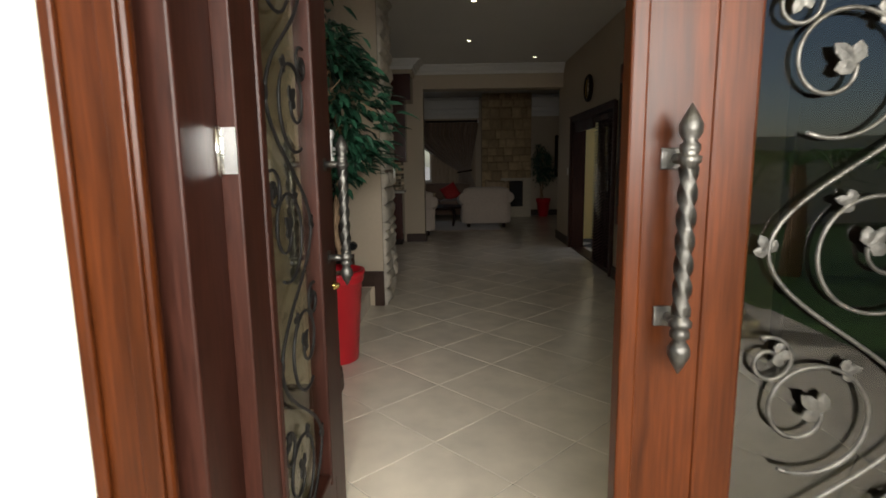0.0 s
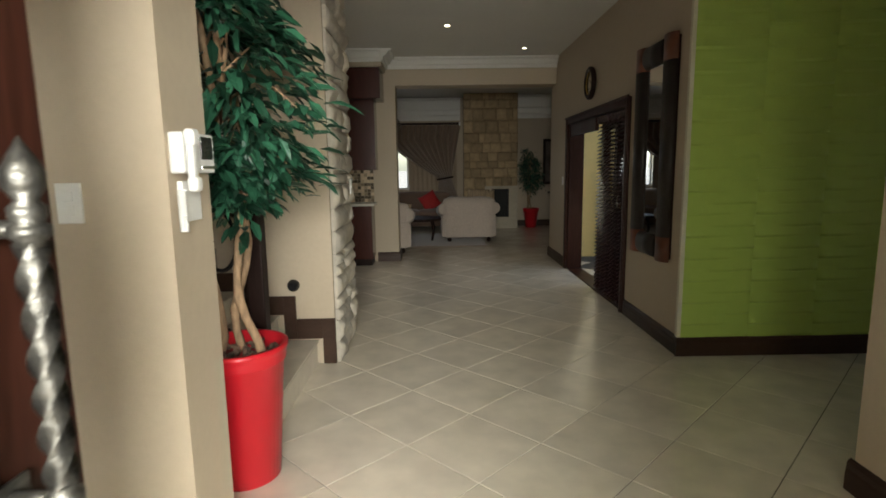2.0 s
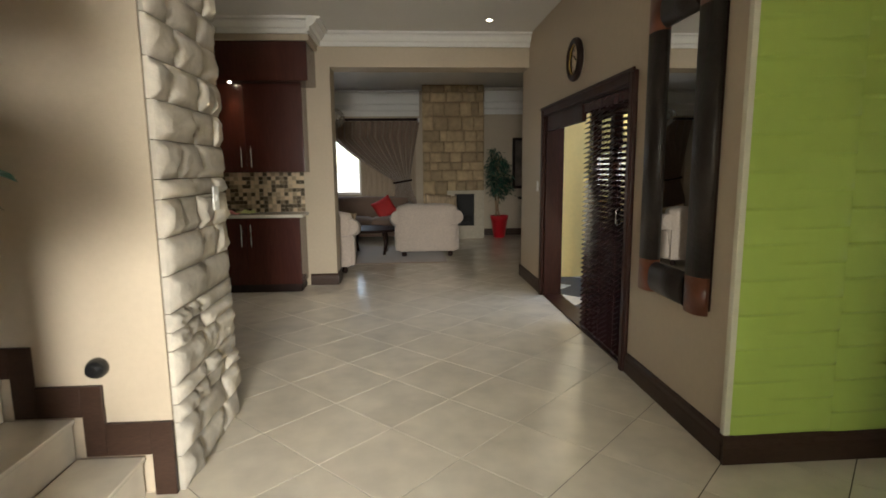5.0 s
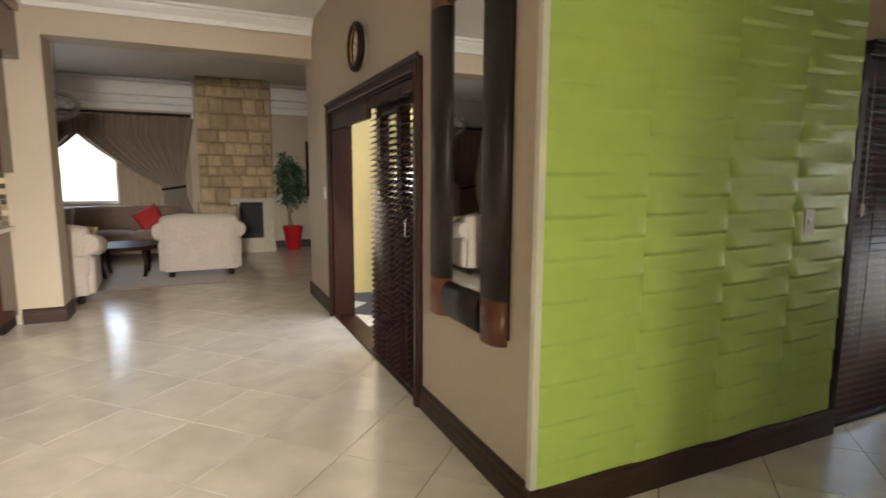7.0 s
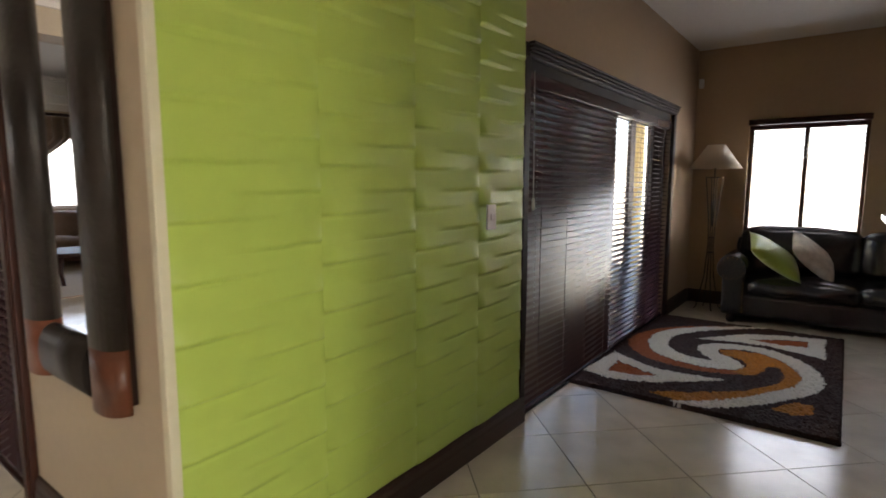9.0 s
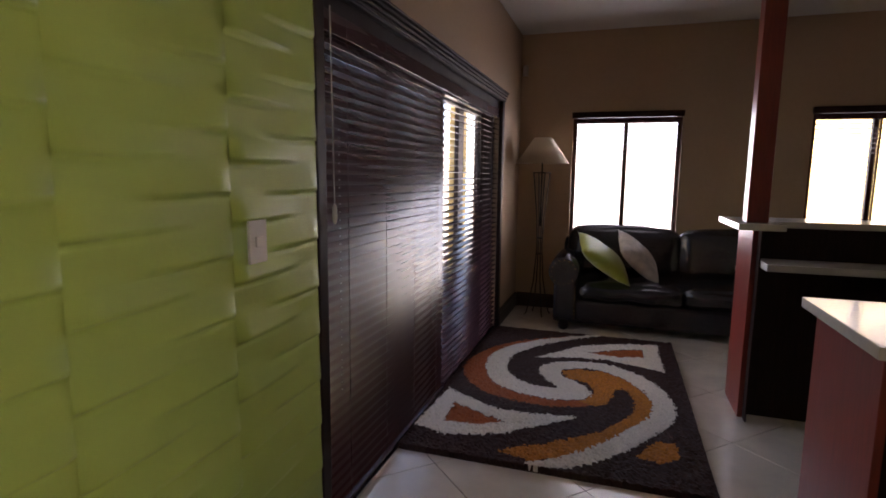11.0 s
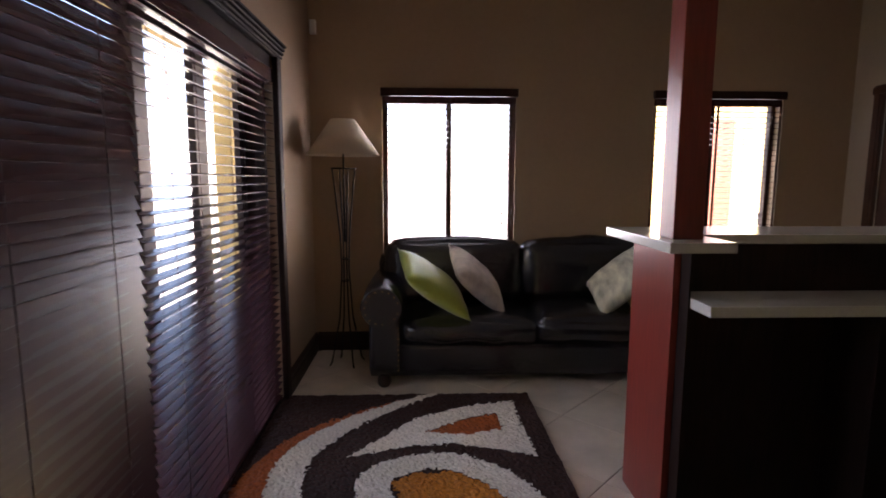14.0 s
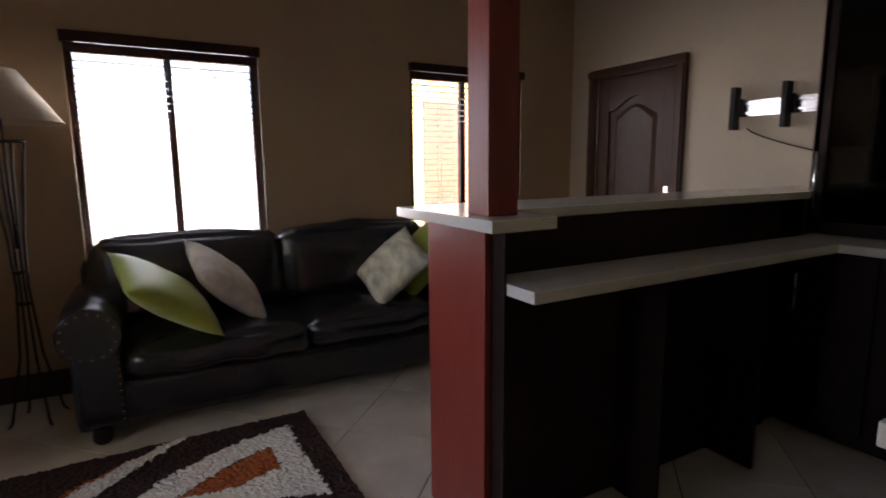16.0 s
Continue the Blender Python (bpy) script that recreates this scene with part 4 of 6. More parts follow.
def bar_window(y0, y1, label):
    z0, z1, X = 0.66, 2.02, 8.92
    ob = thing("window", (X, (y0 + y1) / 2, z0), label, "window", "bar room windows")
    for a, b in ((y0, y0 + 0.035), (y1 - 0.035, y1), ((y0 + y1) / 2 - 0.022, (y0 + y1) / 2 + 0.022)):
        part("stile", box(nb(), X + 0.09, X + 0.135, a, b, z0, z1, 0.003), M_WOOD, ob)
    for a, b in ((z0, z0 + 0.045), (z1 - 0.045, z1)):
        part("rail", box(nb(), X + 0.09, X + 0.135, y0 + 0.035, y1 - 0.035, a, b, 0.003), M_WOOD, ob)
    g = part("pane", box(nb(), X + 0.11, X + 0.115, y0 + 0.035, y1 - 0.035, z0 + 0.045, z1 - 0.045), M_GLASS, ob)
    g.visible_shadow = False
    part("sill", box(nb(), X - 0.02, X + 0.09, y0, y1, z0 - 0.03, z0, 0.004), M_WHITE, ob)
    part("valance", box(nb(), X - 0.035, X + 0.05, y0 - 0.01, y1 + 0.01, z1 - 0.055, z1 + 0.005, 0.004), M_WOOD, ob)
    blind(ob, "y", y0 + 0.012, y1 - 0.012, X + 0.03, z0 + 0.01, z1 - 0.03, 2, tapes=2)
    for yy in (y0 + 0.012, (y0 + y1) / 2, y1 - 0.012):
        part("ladder_tape", box(nb(), X + 0.003, X + 0.0045, yy - 0.010, yy + 0.010, z0 + 0.02, z1 - 0.05), M_LIT_REDWOOD, ob)
    bm = tube(nb(), [(X + 0.09, y0 + 0.09, z0 + 0.33), (X + 0.06, y0 + 0.09, z0 + 0.33), (X + 0.06, y0 + 0.09, z0 + 0.43)], 0.007, 6)
    part("latch", bm, M_CHROME, ob)


bar_window(5.15, 6.17, "timber window with open wooden blinds behind leather sofa")
bar_window(3.06, 4.08, "timber window with open wooden blinds behind the bar")


def soft_box(bm, x0, x1, y0, y1, z0, z1, r, puff=0.0, seg=10, seed=1):
    """An upholstered block: rounded edges, swelling sides and soft creases."""
    c, h = Vector(((x0 + x1) / 2, (y0 + y1) / 2, (z0 + z1) / 2)), Vector(((x1 - x0) / 2, (y1 - y0) / 2, (z1 - z0) / 2))
    start = len(bm.verts)
    for axis in range(3):
        for s in (1, -1):
            u, v = (axis + 1) % 3, (axis + 2) % 3
            rows = []
            for i in range(seg + 1):
                row = []
                for j in range(seg + 1):
                    q = Vector((0, 0, 0))
                    q[axis], q[u], q[v] = s, 2 * i / seg - 1, 2 * j / seg - 1
                    p = Vector([q[k] * h[k] for k in range(3)])
                    inner = Vector([max(-h[k] + r, min(h[k] - r, p[k])) for k in range(3)])
                    d = p - inner
                    if d.length > 1e-6:
                        p = inner + d.normalized() * min(r, d.length) if sum(abs(d[k]) > 1e-6 for k in range(3)) > 1 else inner + d
                    swell = puff * (1 - q[u] ** 2) * (1 - q[v] ** 2)
                    p[axis] += s * swell
                    p += Vector((1, 1, 1)) * 0.013 * noise.noise((p + c) * 6 + Vector((seed, 0, 0))) if puff else Vector((0, 0, 0))
                    row.append(bm.verts.new(p + c))
                rows.append(row)
            for i in range(seg):
                for j in range(seg):
                    bm.faces.new((rows[i][j], rows[i + 1][j], rows[i + 1][j + 1], rows[i][j + 1])).smooth = True
    bm.verts.ensure_lookup_table()
    bmesh.ops.remove_doubles(bm, verts=bm.verts[start:], dist=0.0008)
    return bm


def leather_sofa():
    ob = thing("sofa", (8.5, 5.1, 0), "black leather two-seat sofa with rolled studded arms", "sofa")
    y0, y1 = 4.02, 6.24
    part("base", soft_box(nb(), 8.10, 8.86, y0 + 0.10, y1 - 0.10, 0.07, 0.30, 0.03), M_LEATHER, ob)
    part("back_frame", soft_box(nb(), 8.68, 8.88, y0 + 0.05, y1 - 0.05, 0.10, 0.80, 0.05), M_LEATHER, ob)
    mid = (y0 + y1) / 2
    for k, (a, b) in enumerate(((y0 + 0.25, mid - 0.004), (mid + 0.004, y1 - 0.25))):
        part("seat_cushion", soft_box(nb(), 8.06, 8.66, a, b, 0.29, 0.455, 0.06, 0.045, 20, k), M_LEATHER, ob)
        a2, b2 = (a - 0.14, b) if k == 0 else (a, b + 0.14)
        bm = soft_box(nb(), 8.55, 8.80, a2, b2, 0.42, 0.895, 0.085, 0.035, 18, k + 5)
        bmesh.ops.rotate(bm, verts=bm.verts, cent=(8.7, mid, 0.45), matrix=Matrix.Rotation(radians(9), 3, "Y"))
        part("back_cushion", bm, M_LEATHER, ob)
    for y, s in ((y0 + 0.13, -1), (y1 - 0.13, 1)):
        bm = soft_box(nb(), 8.09, 8.80, y - 0.11, y + 0.11, 0.07, 0.50, 0.04)
        part("arm_panel", bm, M_LEATHER, ob)
        bm = tube(nb(), [(8.075, y + s * 0.02, 0.535), (8.09, y + s * 0.02, 0.535), (8.45, y + s * 0.02, 0.545), (8.84, y + s * 0.02, 0.56)], [0.125, 0.135, 0.138, 0.12], 22)
        arm = part("rolled_arm", bm, M_LEATHER, ob)
        for k in range(15):
            a = -0.4 * math.pi + 1.8 * math.pi * k / 14
            bm = nb()
            bmesh.ops.create_icosphere(bm, subdivisions=1, radius=0.006, matrix=Matrix.Translation((8.074, y + s * 0.02 + 0.108 * math.sin(a), 0.535 + 0.108 * math.cos(a))))
            part("stud", bm, M_BRASS, arm)
        for k in range(9):
            bm = nb()
            bmesh.ops.create_icosphere(bm, subdivisions=1, radius=0.006, matrix=Matrix.Translation((8.088, y - s * 0.085, 0.12 + 0.035 * k)))
            part("stud", bm, M_BRASS, ob)
    for x in (8.14, 8.82):
        for y in (y0 + 0.12, y1 - 0.12):
            part("foot", lathe(nb(), x, y, [(0.03, 0), (0.045, 0.02), (0.045, 0.05), (0.035, 0.08)], 12), M_DARKWOOD, ob)


leather_sofa()


def cushion(c, size, lean, spin, material, label, group="", d=0.17, turn=0.0):
    m = Matrix.Translation(c) @ pose(0, 0, 0, 0, 0, turn) @ pose(0, 0, 0, 0, lean - 90, 0) @ pose(0, 0, 0, 0, 0, spin)
    single("cushion", pillow(nb(), size, size, d, m, 14), material, label, "cushion", group)


def tipped_cushion(c, size, slope, lift, side, material, label):
    """A cushion fallen askew against a sofa arm, one corner down on the seat; side: the arm's way along y."""
    a, b = radians(slope), radians(lift)
    down = Vector((0, -side * math.cos(a), -math.sin(a)))
    over = Vector((0, -side * math.sin(a), math.cos(a)))
    back = Vector((math.cos(b), 0, 0)) + over * math.sin(b)
    lx = (down * 1.55 + back * 0.45).normalized()
    ly = (back * 1.55 - down * 0.45).normalized()
    lz = lx.cross(ly)
    m = Matrix.Translation(c) @ Matrix((lx, ly, lz)).transposed().to_4x4()
    single("cushion", pillow(nb(), size, size, 0.17, m, 16), material, label, "cushion", "sofa cushions")


tipped_cushion((8.24, 5.80, 0.665), 0.52, 38, 6, 1, M_LIMEC, "lime green satin cushion leaning on the sofa arm")
tipped_cushion((8.36, 5.50, 0.675), 0.47, 46, 9, 1, M_PALEC, "pale patterned cushion on the leather sofa")
tipped_cushion((8.30, 4.53, 0.665), 0.45, 47, 12, -1, M_FLORAL, "pale floral cushion on the leather sofa")
tipped_cushion((8.40, 4.29, 0.67), 0.45, 52, 10, -1, M_LIMEC, "lime green cushion behind a floral one")


def floor_lamp():
    x, y = 8.58, 6.42
    ob = thing("floor_lamp", (x, y, 0), "iron floor lamp with a cream conical shade", "floor lamp")
    bm = nb()
    seg = 36
    for r0, r1 in ((0.255, 0.085),):
        rings = [[bm.verts.new((x + r * math.cos(2 * math.pi * k / seg), y + r * math.sin(2 * math.pi * k / seg), z)) for k in range(seg)] for r, z in ((r0, 1.51), (r1, 1.755), (r1 - 0.003, 1.753), (r0 - 0.003, 1.512))]
        for a, b in zip(rings, rings[1:] + rings[:1]):
            for k in range(seg):
                bm.faces.new((a[k], a[(k + 1) % seg], b[(k + 1) % seg], b[k])).smooth = True
    part("shade", bm, M_SHADE, ob, "cream fabric shade")
    part("stem", tube(nb(), [(x, y, 0.9), (x, y, 1.62)], 0.007, 8), M_BLACKIRON, ob)
    for zz, rr in ((1.42, 0.085), (0.78, 0.028), (0.62, 0.03)):
        ring = [Vector((x + rr * math.cos(a), y + rr * math.sin(a), zz)) for a in (2 * math.pi * i / 20 for i in range(21))]
        part("ring", tube(nb(), ring, 0.005, 6, False), M_BLACKIRON, ob)
    for k in range(4):
        a = k * math.pi / 2 + 0.5
        pts = [Vector((x + r * math.cos(a), y + r * math.sin(a), z)) for r, z in ((0.085, 1.42), (0.07, 1.30), (0.035, 0.95), (0.026, 0.70), (0.05, 0.35), (0.115, 0.03), (0.135, 0.006))]
        part("leg", tube(nb(), pts, 0.006, 6), M_BLACKIRON, ob)
    part("bulb_holder", lathe(nb(), x, y, [(0.014, 1.60), (0.018, 1.62), (0.018, 1.66), (0.03, 1.70), (0.01, 1.73)], 12), M_PLASTIC, ob)


floor_lamp()


def rug():
    """A shaggy rug: a cell of pile takes the colour of the band it lies in."""
    x0, x1, y0, y1 = 5.79, 8.12, 5.21, 6.73
    ob = thing("rug", (6.86, 5.97, 0), "shaggy brown rug with ivory, rust and amber swirls", "rug")
    white = [(8.10, 5.8, 0.02), (7.84, 6.13, 0.05), (7.59, 6.35, 0.07), (7.34, 6.47, 0.075), (7.03, 6.46, 0.075), (6.80, 6.34, 0.085), (6.71, 6.18, 0.085), (6.70, 6.0, 0.09), (6.75, 5.9, 0.1), (6.85, 5.93, 0.085), (6.99, 6.06, 0.07), (7.16, 6.08, 0.08), (7.27, 5.94, 0.07), (7.29, 5.75, 0.075), (7.17, 5.56, 0.08), (6.96, 5.43, 0.07), (6.74, 5.375, 0.065), (6.54, 5.4, 0.065), (6.33, 5.51, 0.065), (6.05, 5.7, 0.06), (5.88, 5.88, 0.05), (5.81, 6.03, 0.02)]
    rust = [(7.97, 6.0, 0.04), (7.67, 6.36, 0.07), (7.42, 6.53, 0.08), (7.11, 6.605, 0.085), (6.87, 6.56, 0.085), (6.69, 6.44, 0.08), (6.60, 6.26, 0.075), (6.58, 6.07, 0.075), (6.61, 5.89, 0.075), (6.69, 5.76, 0.06)]
    amber = [(7.13, 6.01), (7.20, 5.92), (7.21, 5.72), (7.10, 5.58), (6.89, 5.47), (6.72, 5.41), (6.48, 5.47), (6.22, 5.59), (5.98, 5.81), (5.84, 6.04), (5.89, 6.2), (6.07, 5.99), (6.59, 5.74), (6.64, 5.89), (6.81, 5.78), (6.96, 5.83), (7.00, 5.97)]
    tear = [(6.93, 5.64), (6.90, 5.58), (6.75, 5.54), (6.60, 5.54), (6.50, 5.58), (6.27, 5.72), (6.04, 5.98), (5.90, 6.22), (6.11, 6.17), (6.38, 5.86), (6.52, 5.96), (6.57, 5.79), (6.64, 5.7), (6.78, 5.67)]
    shapes = [([(6.57, 6.67), (6.02, 6.7), (5.96, 6.5), (6.03, 6.29), (6.14, 6.07), (6.41, 5.84), (6.36, 6.1), (6.36, 6.31), (6.46, 6.51)], 1), ([(6.36, 6.57), (6.11, 6.56), (6.12, 6.38), (6.20, 6.24)], 2), ([(7.98, 5.33), (7.68, 5.34), (7.32, 5.32), (7.39, 5.49), (7.46, 5.72), (7.44, 5.96), (7.34, 6.24), (7.55, 6.07), (7.76, 5.9), (7.90, 5.63)], 1), ([(7.59, 5.86), (7.74, 5.64), (7.81, 5.45), (7.61, 5.45), (7.55, 5.68)], 2), ([(6.05, 5.55), (6.24, 5.45), (6.26, 5.36), (6.10, 5.34), (6.02, 5.44)], 3)]

    def inside(px, py, poly):
        hit = np.zeros(px.shape, bool)
        for (ax, ay), (bx, by) in zip(poly, poly[1:] + poly[:1]):
            hit ^= ((ay > py) != (by > py)) & (px < (bx - ax) * (py - ay) / (by - ay + 1e-12) + ax)
        return hit

    def along(px, py, line):
        best = np.full(px.shape, 9.0)
        for (ax, ay, aw), (bx, by, bw) in zip(line, line[1:]):
            f = np.clip(((px - ax) * (bx - ax) + (py - ay) * (by - ay)) / ((bx - ax) ** 2 + (by - ay) ** 2), 0, 1)
            best = np.minimum(best, np.hypot(px - ax - f * (bx - ax), py - ay - f * (by - ay)) - (aw + f * (bw - aw)))
        return best

    def smooth(line, n=6):
        out = []
        for i in range(len(line) - 1):
            p0, p1, p2, p3 = (np.array(line[max(0, min(len(line) - 1, i + k))]) for k in (-1, 0, 1, 2))
            for j in range(n):
                t = j / n
                out.append(tuple(0.5 * (2 * p1 + (p2 - p0) * t + (2 * p0 - 5 * p1 + 4 * p2 - p3) * t * t + (3 * p1 - p0 - 3 * p2 + p3) * t ** 3)))
        return out + [line[-1]]
    step = 0.011
    nx, ny = int((x1 - x0) / step), int((y1 - y0) / step)
    rng = np.random.default_rng(5)
    gx, gy = np.meshgrid(x0 + (np.arange(nx) + 0.5) * step, y0 + (np.arange(ny) + 0.5) * step, indexing="ij")
    jx, jy = gx + rng.normal(0, 0.005, gx.shape), gy + rng.normal(0, 0.005, gy.shape)
    kind = np.zeros(gx.shape, int)
    kind[along(jx, jy, smooth(rust)) < 0] = 2
    kind[inside(jx, jy, amber)] = 3
    for poly, k in shapes:
        kind[inside(jx, jy, poly)] = k
    kind[along(jx, jy, smooth(white)) < 0] = 1
    kind[inside(jx, jy, tear)] = 0
    tall = 0.022 + 0.010 * rng.random((nx + 1, ny + 1))
    vx = x0 + np.arange(nx + 1)[:, None] * step + rng.normal(0, 0.002, (nx + 1, ny + 1))
    vy = y0 + np.arange(ny + 1)[None, :] * step + rng.normal(0, 0.002, (nx + 1, ny + 1))
    edge = np.zeros((nx + 1, ny + 1), bool)
    edge[[0, -1], :] = True
    edge[:, [0, -1]] = True
    tall[edge] = 0.002
    for k, (material, label) in enumerate(((M_RUGDARK, "dark brown pile"), (M_RUGWHITE, "ivory pile"), (M_RUGRUST, "rust pile"), (M_RUGGOLD, "amber pile"))):
        cells = np.argwhere(kind == k)
        used, faces = {}, []
        for i, j in cells.tolist():
            q = []
            for a, b in ((i, j), (i + 1, j), (i + 1, j + 1), (i, j + 1)):
                q.append(used.setdefault((a, b), len(used)))
            faces.append(q)
        me = bpy.data.meshes.new("pile")
        lift = 0.004 if k == 1 else 0.0
        me.from_pydata([(float(vx[a, b]) - 6.86, float(vy[a, b]) - 5.97, float(tall[a, b]) + lift) for a, b in used], [], faces)
        me.materials.append(material)
        p = new(label.replace(" pile", "_swirl").replace(" ", "_"), me)
        p.parent = ob
        tagged(p, label)
    part("backing", box(nb(), x0, x1, y0, y1, 0.0, 0.004), M_RUGDARK, ob)


ROOM[0] = Vector((0, 0, 0))
rug()
ROOM[0] = Vector((0.17, 0, 0))


def bar_counter():
    ob = thing("bar_counter", (6.8, 4.0, 0), "dark bar counter with red mahogany end panel", "bar counter")
    part("end_panel", box(nb(), 6.616, 6.985, 4.945, 4.972, 0, 1.11, 0.002), M_BARRED, ob, "red mahogany end panel")
    part("front_panel", box(nb(), 6.955, 6.985, 2.50, 4.945, 0, 1.11, 0.002), M_DARKWOOD, ob)
    part("inner_panel", box(nb(), 6.67, 6.69, 3.26, 4.945, 0, 1.11, 0.002), M_DARKWOOD, ob)
    part("side_panel", box(nb(), 6.55, 6.67, 4.937, 4.945, 0, 1.11, 0.002), M_DARKWOOD, ob)
    part("plinth", box(nb(), 6.69, 6.955, 2.60, 4.94, 0, 0.09), M_DARKWOOD, ob)
    for y in (3.7, 4.3):
        part("divider", box(nb(), 6.46, 6.67, y, y + 0.018, 0, 0.90, 0.002), M_DARKWOOD, ob)


M_BARRED = mat("red_bar_veneer", (0.20, 0.030, 0.020), 0.32, grain=0.18, size=12, wear=0.12, stretch=(6, 6, 0.6), bump=0.01, bump_size=30)
bar_counter()
bm = box(nb(), 6.42, 6.668, 3.26, 4.935, 0.898, 0.936, 0.003)
single("bar_worktop", bm, M_WORKTOP, "white stone lower worktop of the bar", "worktop")


def bar_top():
    ob = thing("raised_worktop", (6.75, 4.1, 1.112), "white stone raised bar top with square end", "worktop")
    part("end_slab", box(nb(), 6.415, 7.01, 4.862, 5.085, 1.112, 1.147, 0.003), M_WORKTOP, ob)
    part("long_slab", box(nb(), 6.675, 7.03, 2.52, 4.861, 1.112, 1.147, 0.003), M_WORKTOP, ob)


bar_top()
bm = box(nb(), 6.515, 6.62, 4.925, 5.03, 1.147, 2.81, 0.003)
single("bar_post", bm, M_BARRED, "dark red square wooden post on the bar", "post")


def side_counter():
    ob = thing("bar_cabinet", (5.2, 4.2, 0), "bar cabinet with red mahogany end panel", "cabinet")
    part("end_panel", box(nb(), 4.98, 5.515, 4.95, 4.975, 0.0, 0.898, 0.002), M_BARRED, ob, "red mahogany end panel")
    part("body", box(nb(), 4.99, 5.49, 3.26, 4.95, 0.08, 0.898), M_DARKWOOD, ob)
    part("plinth", box(nb(), 5.03, 5.45, 3.26, 4.94, 0.0, 0.08), M_DARKWOOD, ob)
    for k in range(3):
        d = part("door", box(nb(), 5.49, 5.51, 3.30 + 0.55 * k, 3.83 + 0.55 * k, 0.10, 0.88, 0.003), M_DARKWOOD, ob)
        part("handle", tube(nb(), [(5.53, 3.36 + 0.55 * k, 0.6), (5.53, 3.36 + 0.55 * k, 0.78)], 0.006, 8), M_CHROME, d)
    back = thing("bar_cabinet", (5.8, 2.9, 0), "dark base cabinet along the bar's rear wall", "cabinet")
    part("body", box(nb(), 4.99, 6.66, 2.50, 3.20, 0.08, 0.898), M_DARKWOOD, back)
    part("plinth", box(nb(), 5.0, 6.66, 2.50, 3.15, 0.0, 0.08), M_DARKWOOD, back)
    for k in range(3):
        d = part("door", box(nb(), 5.52 + 0.38 * k, 5.88 + 0.38 * k, 3.20, 3.22, 0.10, 0.88, 0.003), M_DARKWOOD, back)
        part("handle", tube(nb(), [(5.83 + 0.38 * k, 3.24, 0.6), (5.83 + 0.38 * k, 3.24, 0.78)], 0.006, 8), M_CHROME, d)


side_counter()
bm = box(nb(), 4.93, 5.58, 3.262, 5.01, 0.898, 0.936, 0.003)
single("worktop", bm, M_WORKTOP, "white stone worktop of the bar cabinet", "worktop")
bm = box(nb(), 4.93, 6.668, 2.50, 3.258, 0.898, 0.936, 0.003)
single("worktop", bm, M_WORKTOP, "white stone worktop along the rear wall", "worktop")


def display_cabinet():
    x0, x1, y0, y1, z0, z1 = 5.25, 6.70, 2.50, 2.98, 0.94, 2.45
    ob = thing("display_cabinet", ((x0 + x1) / 2, 2.74, z0), "dark glass-fronted drinks cabinet with chrome handles", "cabinet")
    for a, b in ((x0, x0 + 0.03), (x1 - 0.03, x1)):
        part("side", box(nb(), a, b, y0, y1, z0, z1, 0.002), M_REDDARK, ob)
    part("back", box(nb(), x0 + 0.03, x1 - 0.03, y0, y0 + 0.015, z0, z1), M_DARKWOOD, ob)
    for z in (z0, z0 + 0.40, z0 + 0.78, z0 + 1.14, z1 - 0.03):
        part("shelf", box(nb(), x0 + 0.03, x1 - 0.03, y0 + 0.015, y1 - 0.03, z, z + 0.02, 0.001), M_DARKWOOD, ob)
    n = 3
    w = (x1 - x0) / n
    for k in range(n):
        a, b = x0 + w * k + 0.004, x0 + w * (k + 1) - 0.004
        d = nb()
        for p, q, r, s in ((a, a + 0.06, z0, z1), (b - 0.06, b, z0, z1), (a + 0.06, b - 0.06, z0, z0 + 0.06), (a + 0.06, b - 0.06, z1 - 0.06, z1)):
            box(d, p, q, y1 - 0.025, y1, r, s, 0.002)
        door = part("door", d, M_DARKWOOD, ob)
        g = part("pane", box(nb(), a + 0.06, b - 0.06, y1 - 0.014, y1 - 0.010, z0 + 0.06, z1 - 0.06), M_SMOKE, door)
        g.visible_shadow = False
        hx = b - 0.03 if k != 1 else a + 0.03
        part("handle", tube(nb(), [(hx, y1 + 0.025, z0 + 0.12), (hx, y1 + 0.025, z0 + 0.40)], 0.008, 8), M_CHROME, door, "chrome bar handle")
    rnd = random.Random(4)
    for z in (z0 + 0.022, z0 + 0.422, z0 + 0.802, z0 + 1.162):
        for k in range(8):
            x, y = x0 + 0.12 + 0.17 * k + rnd.uniform(-0.02, 0.02), 2.74 + rnd.uniform(-0.08, 0.10)
            if rnd.random() < 0.6:
                bm = lathe(nb(), x, y, [(0.03, z), (0.005, z + 0.006), (0.004, z + 0.07), (0.025, z + 0.09), (0.034, z + 0.13), (0.028, z + 0.17)], 14)
                single("wine_glass", bm, M_CHROMEGLASS, "clear stemmed glass on a cabinet shelf", "glass", "drinking glasses")
            else:
                bm = lathe(nb(), x, y, [(0.036, z), (0.037, z + 0.01), (0.037, z + 0.16), (0.014, z + 0.21), (0.013, z + 0.27), (0.015, z + 0.275)], 14)
                single("bottle", bm, M_BOTTLE, "dark drinks bottle on a cabinet shelf", "bottle", "bottles")


M_REDDARK = mat("dark_red_veneer", (0.09, 0.024, 0.016), 0.32, grain=0.18, size=12, wear=0.12, stretch=(6, 6, 0.6))
M_BOTTLE = mat("green_bottle_glass", (0.012, 0.03, 0.014), 0.06, grain=0.1, size=10, spec=0.8)
M_CHROMEGLASS = glass("glassware", (0.85, 0.87, 0.88))
display_cabinet()


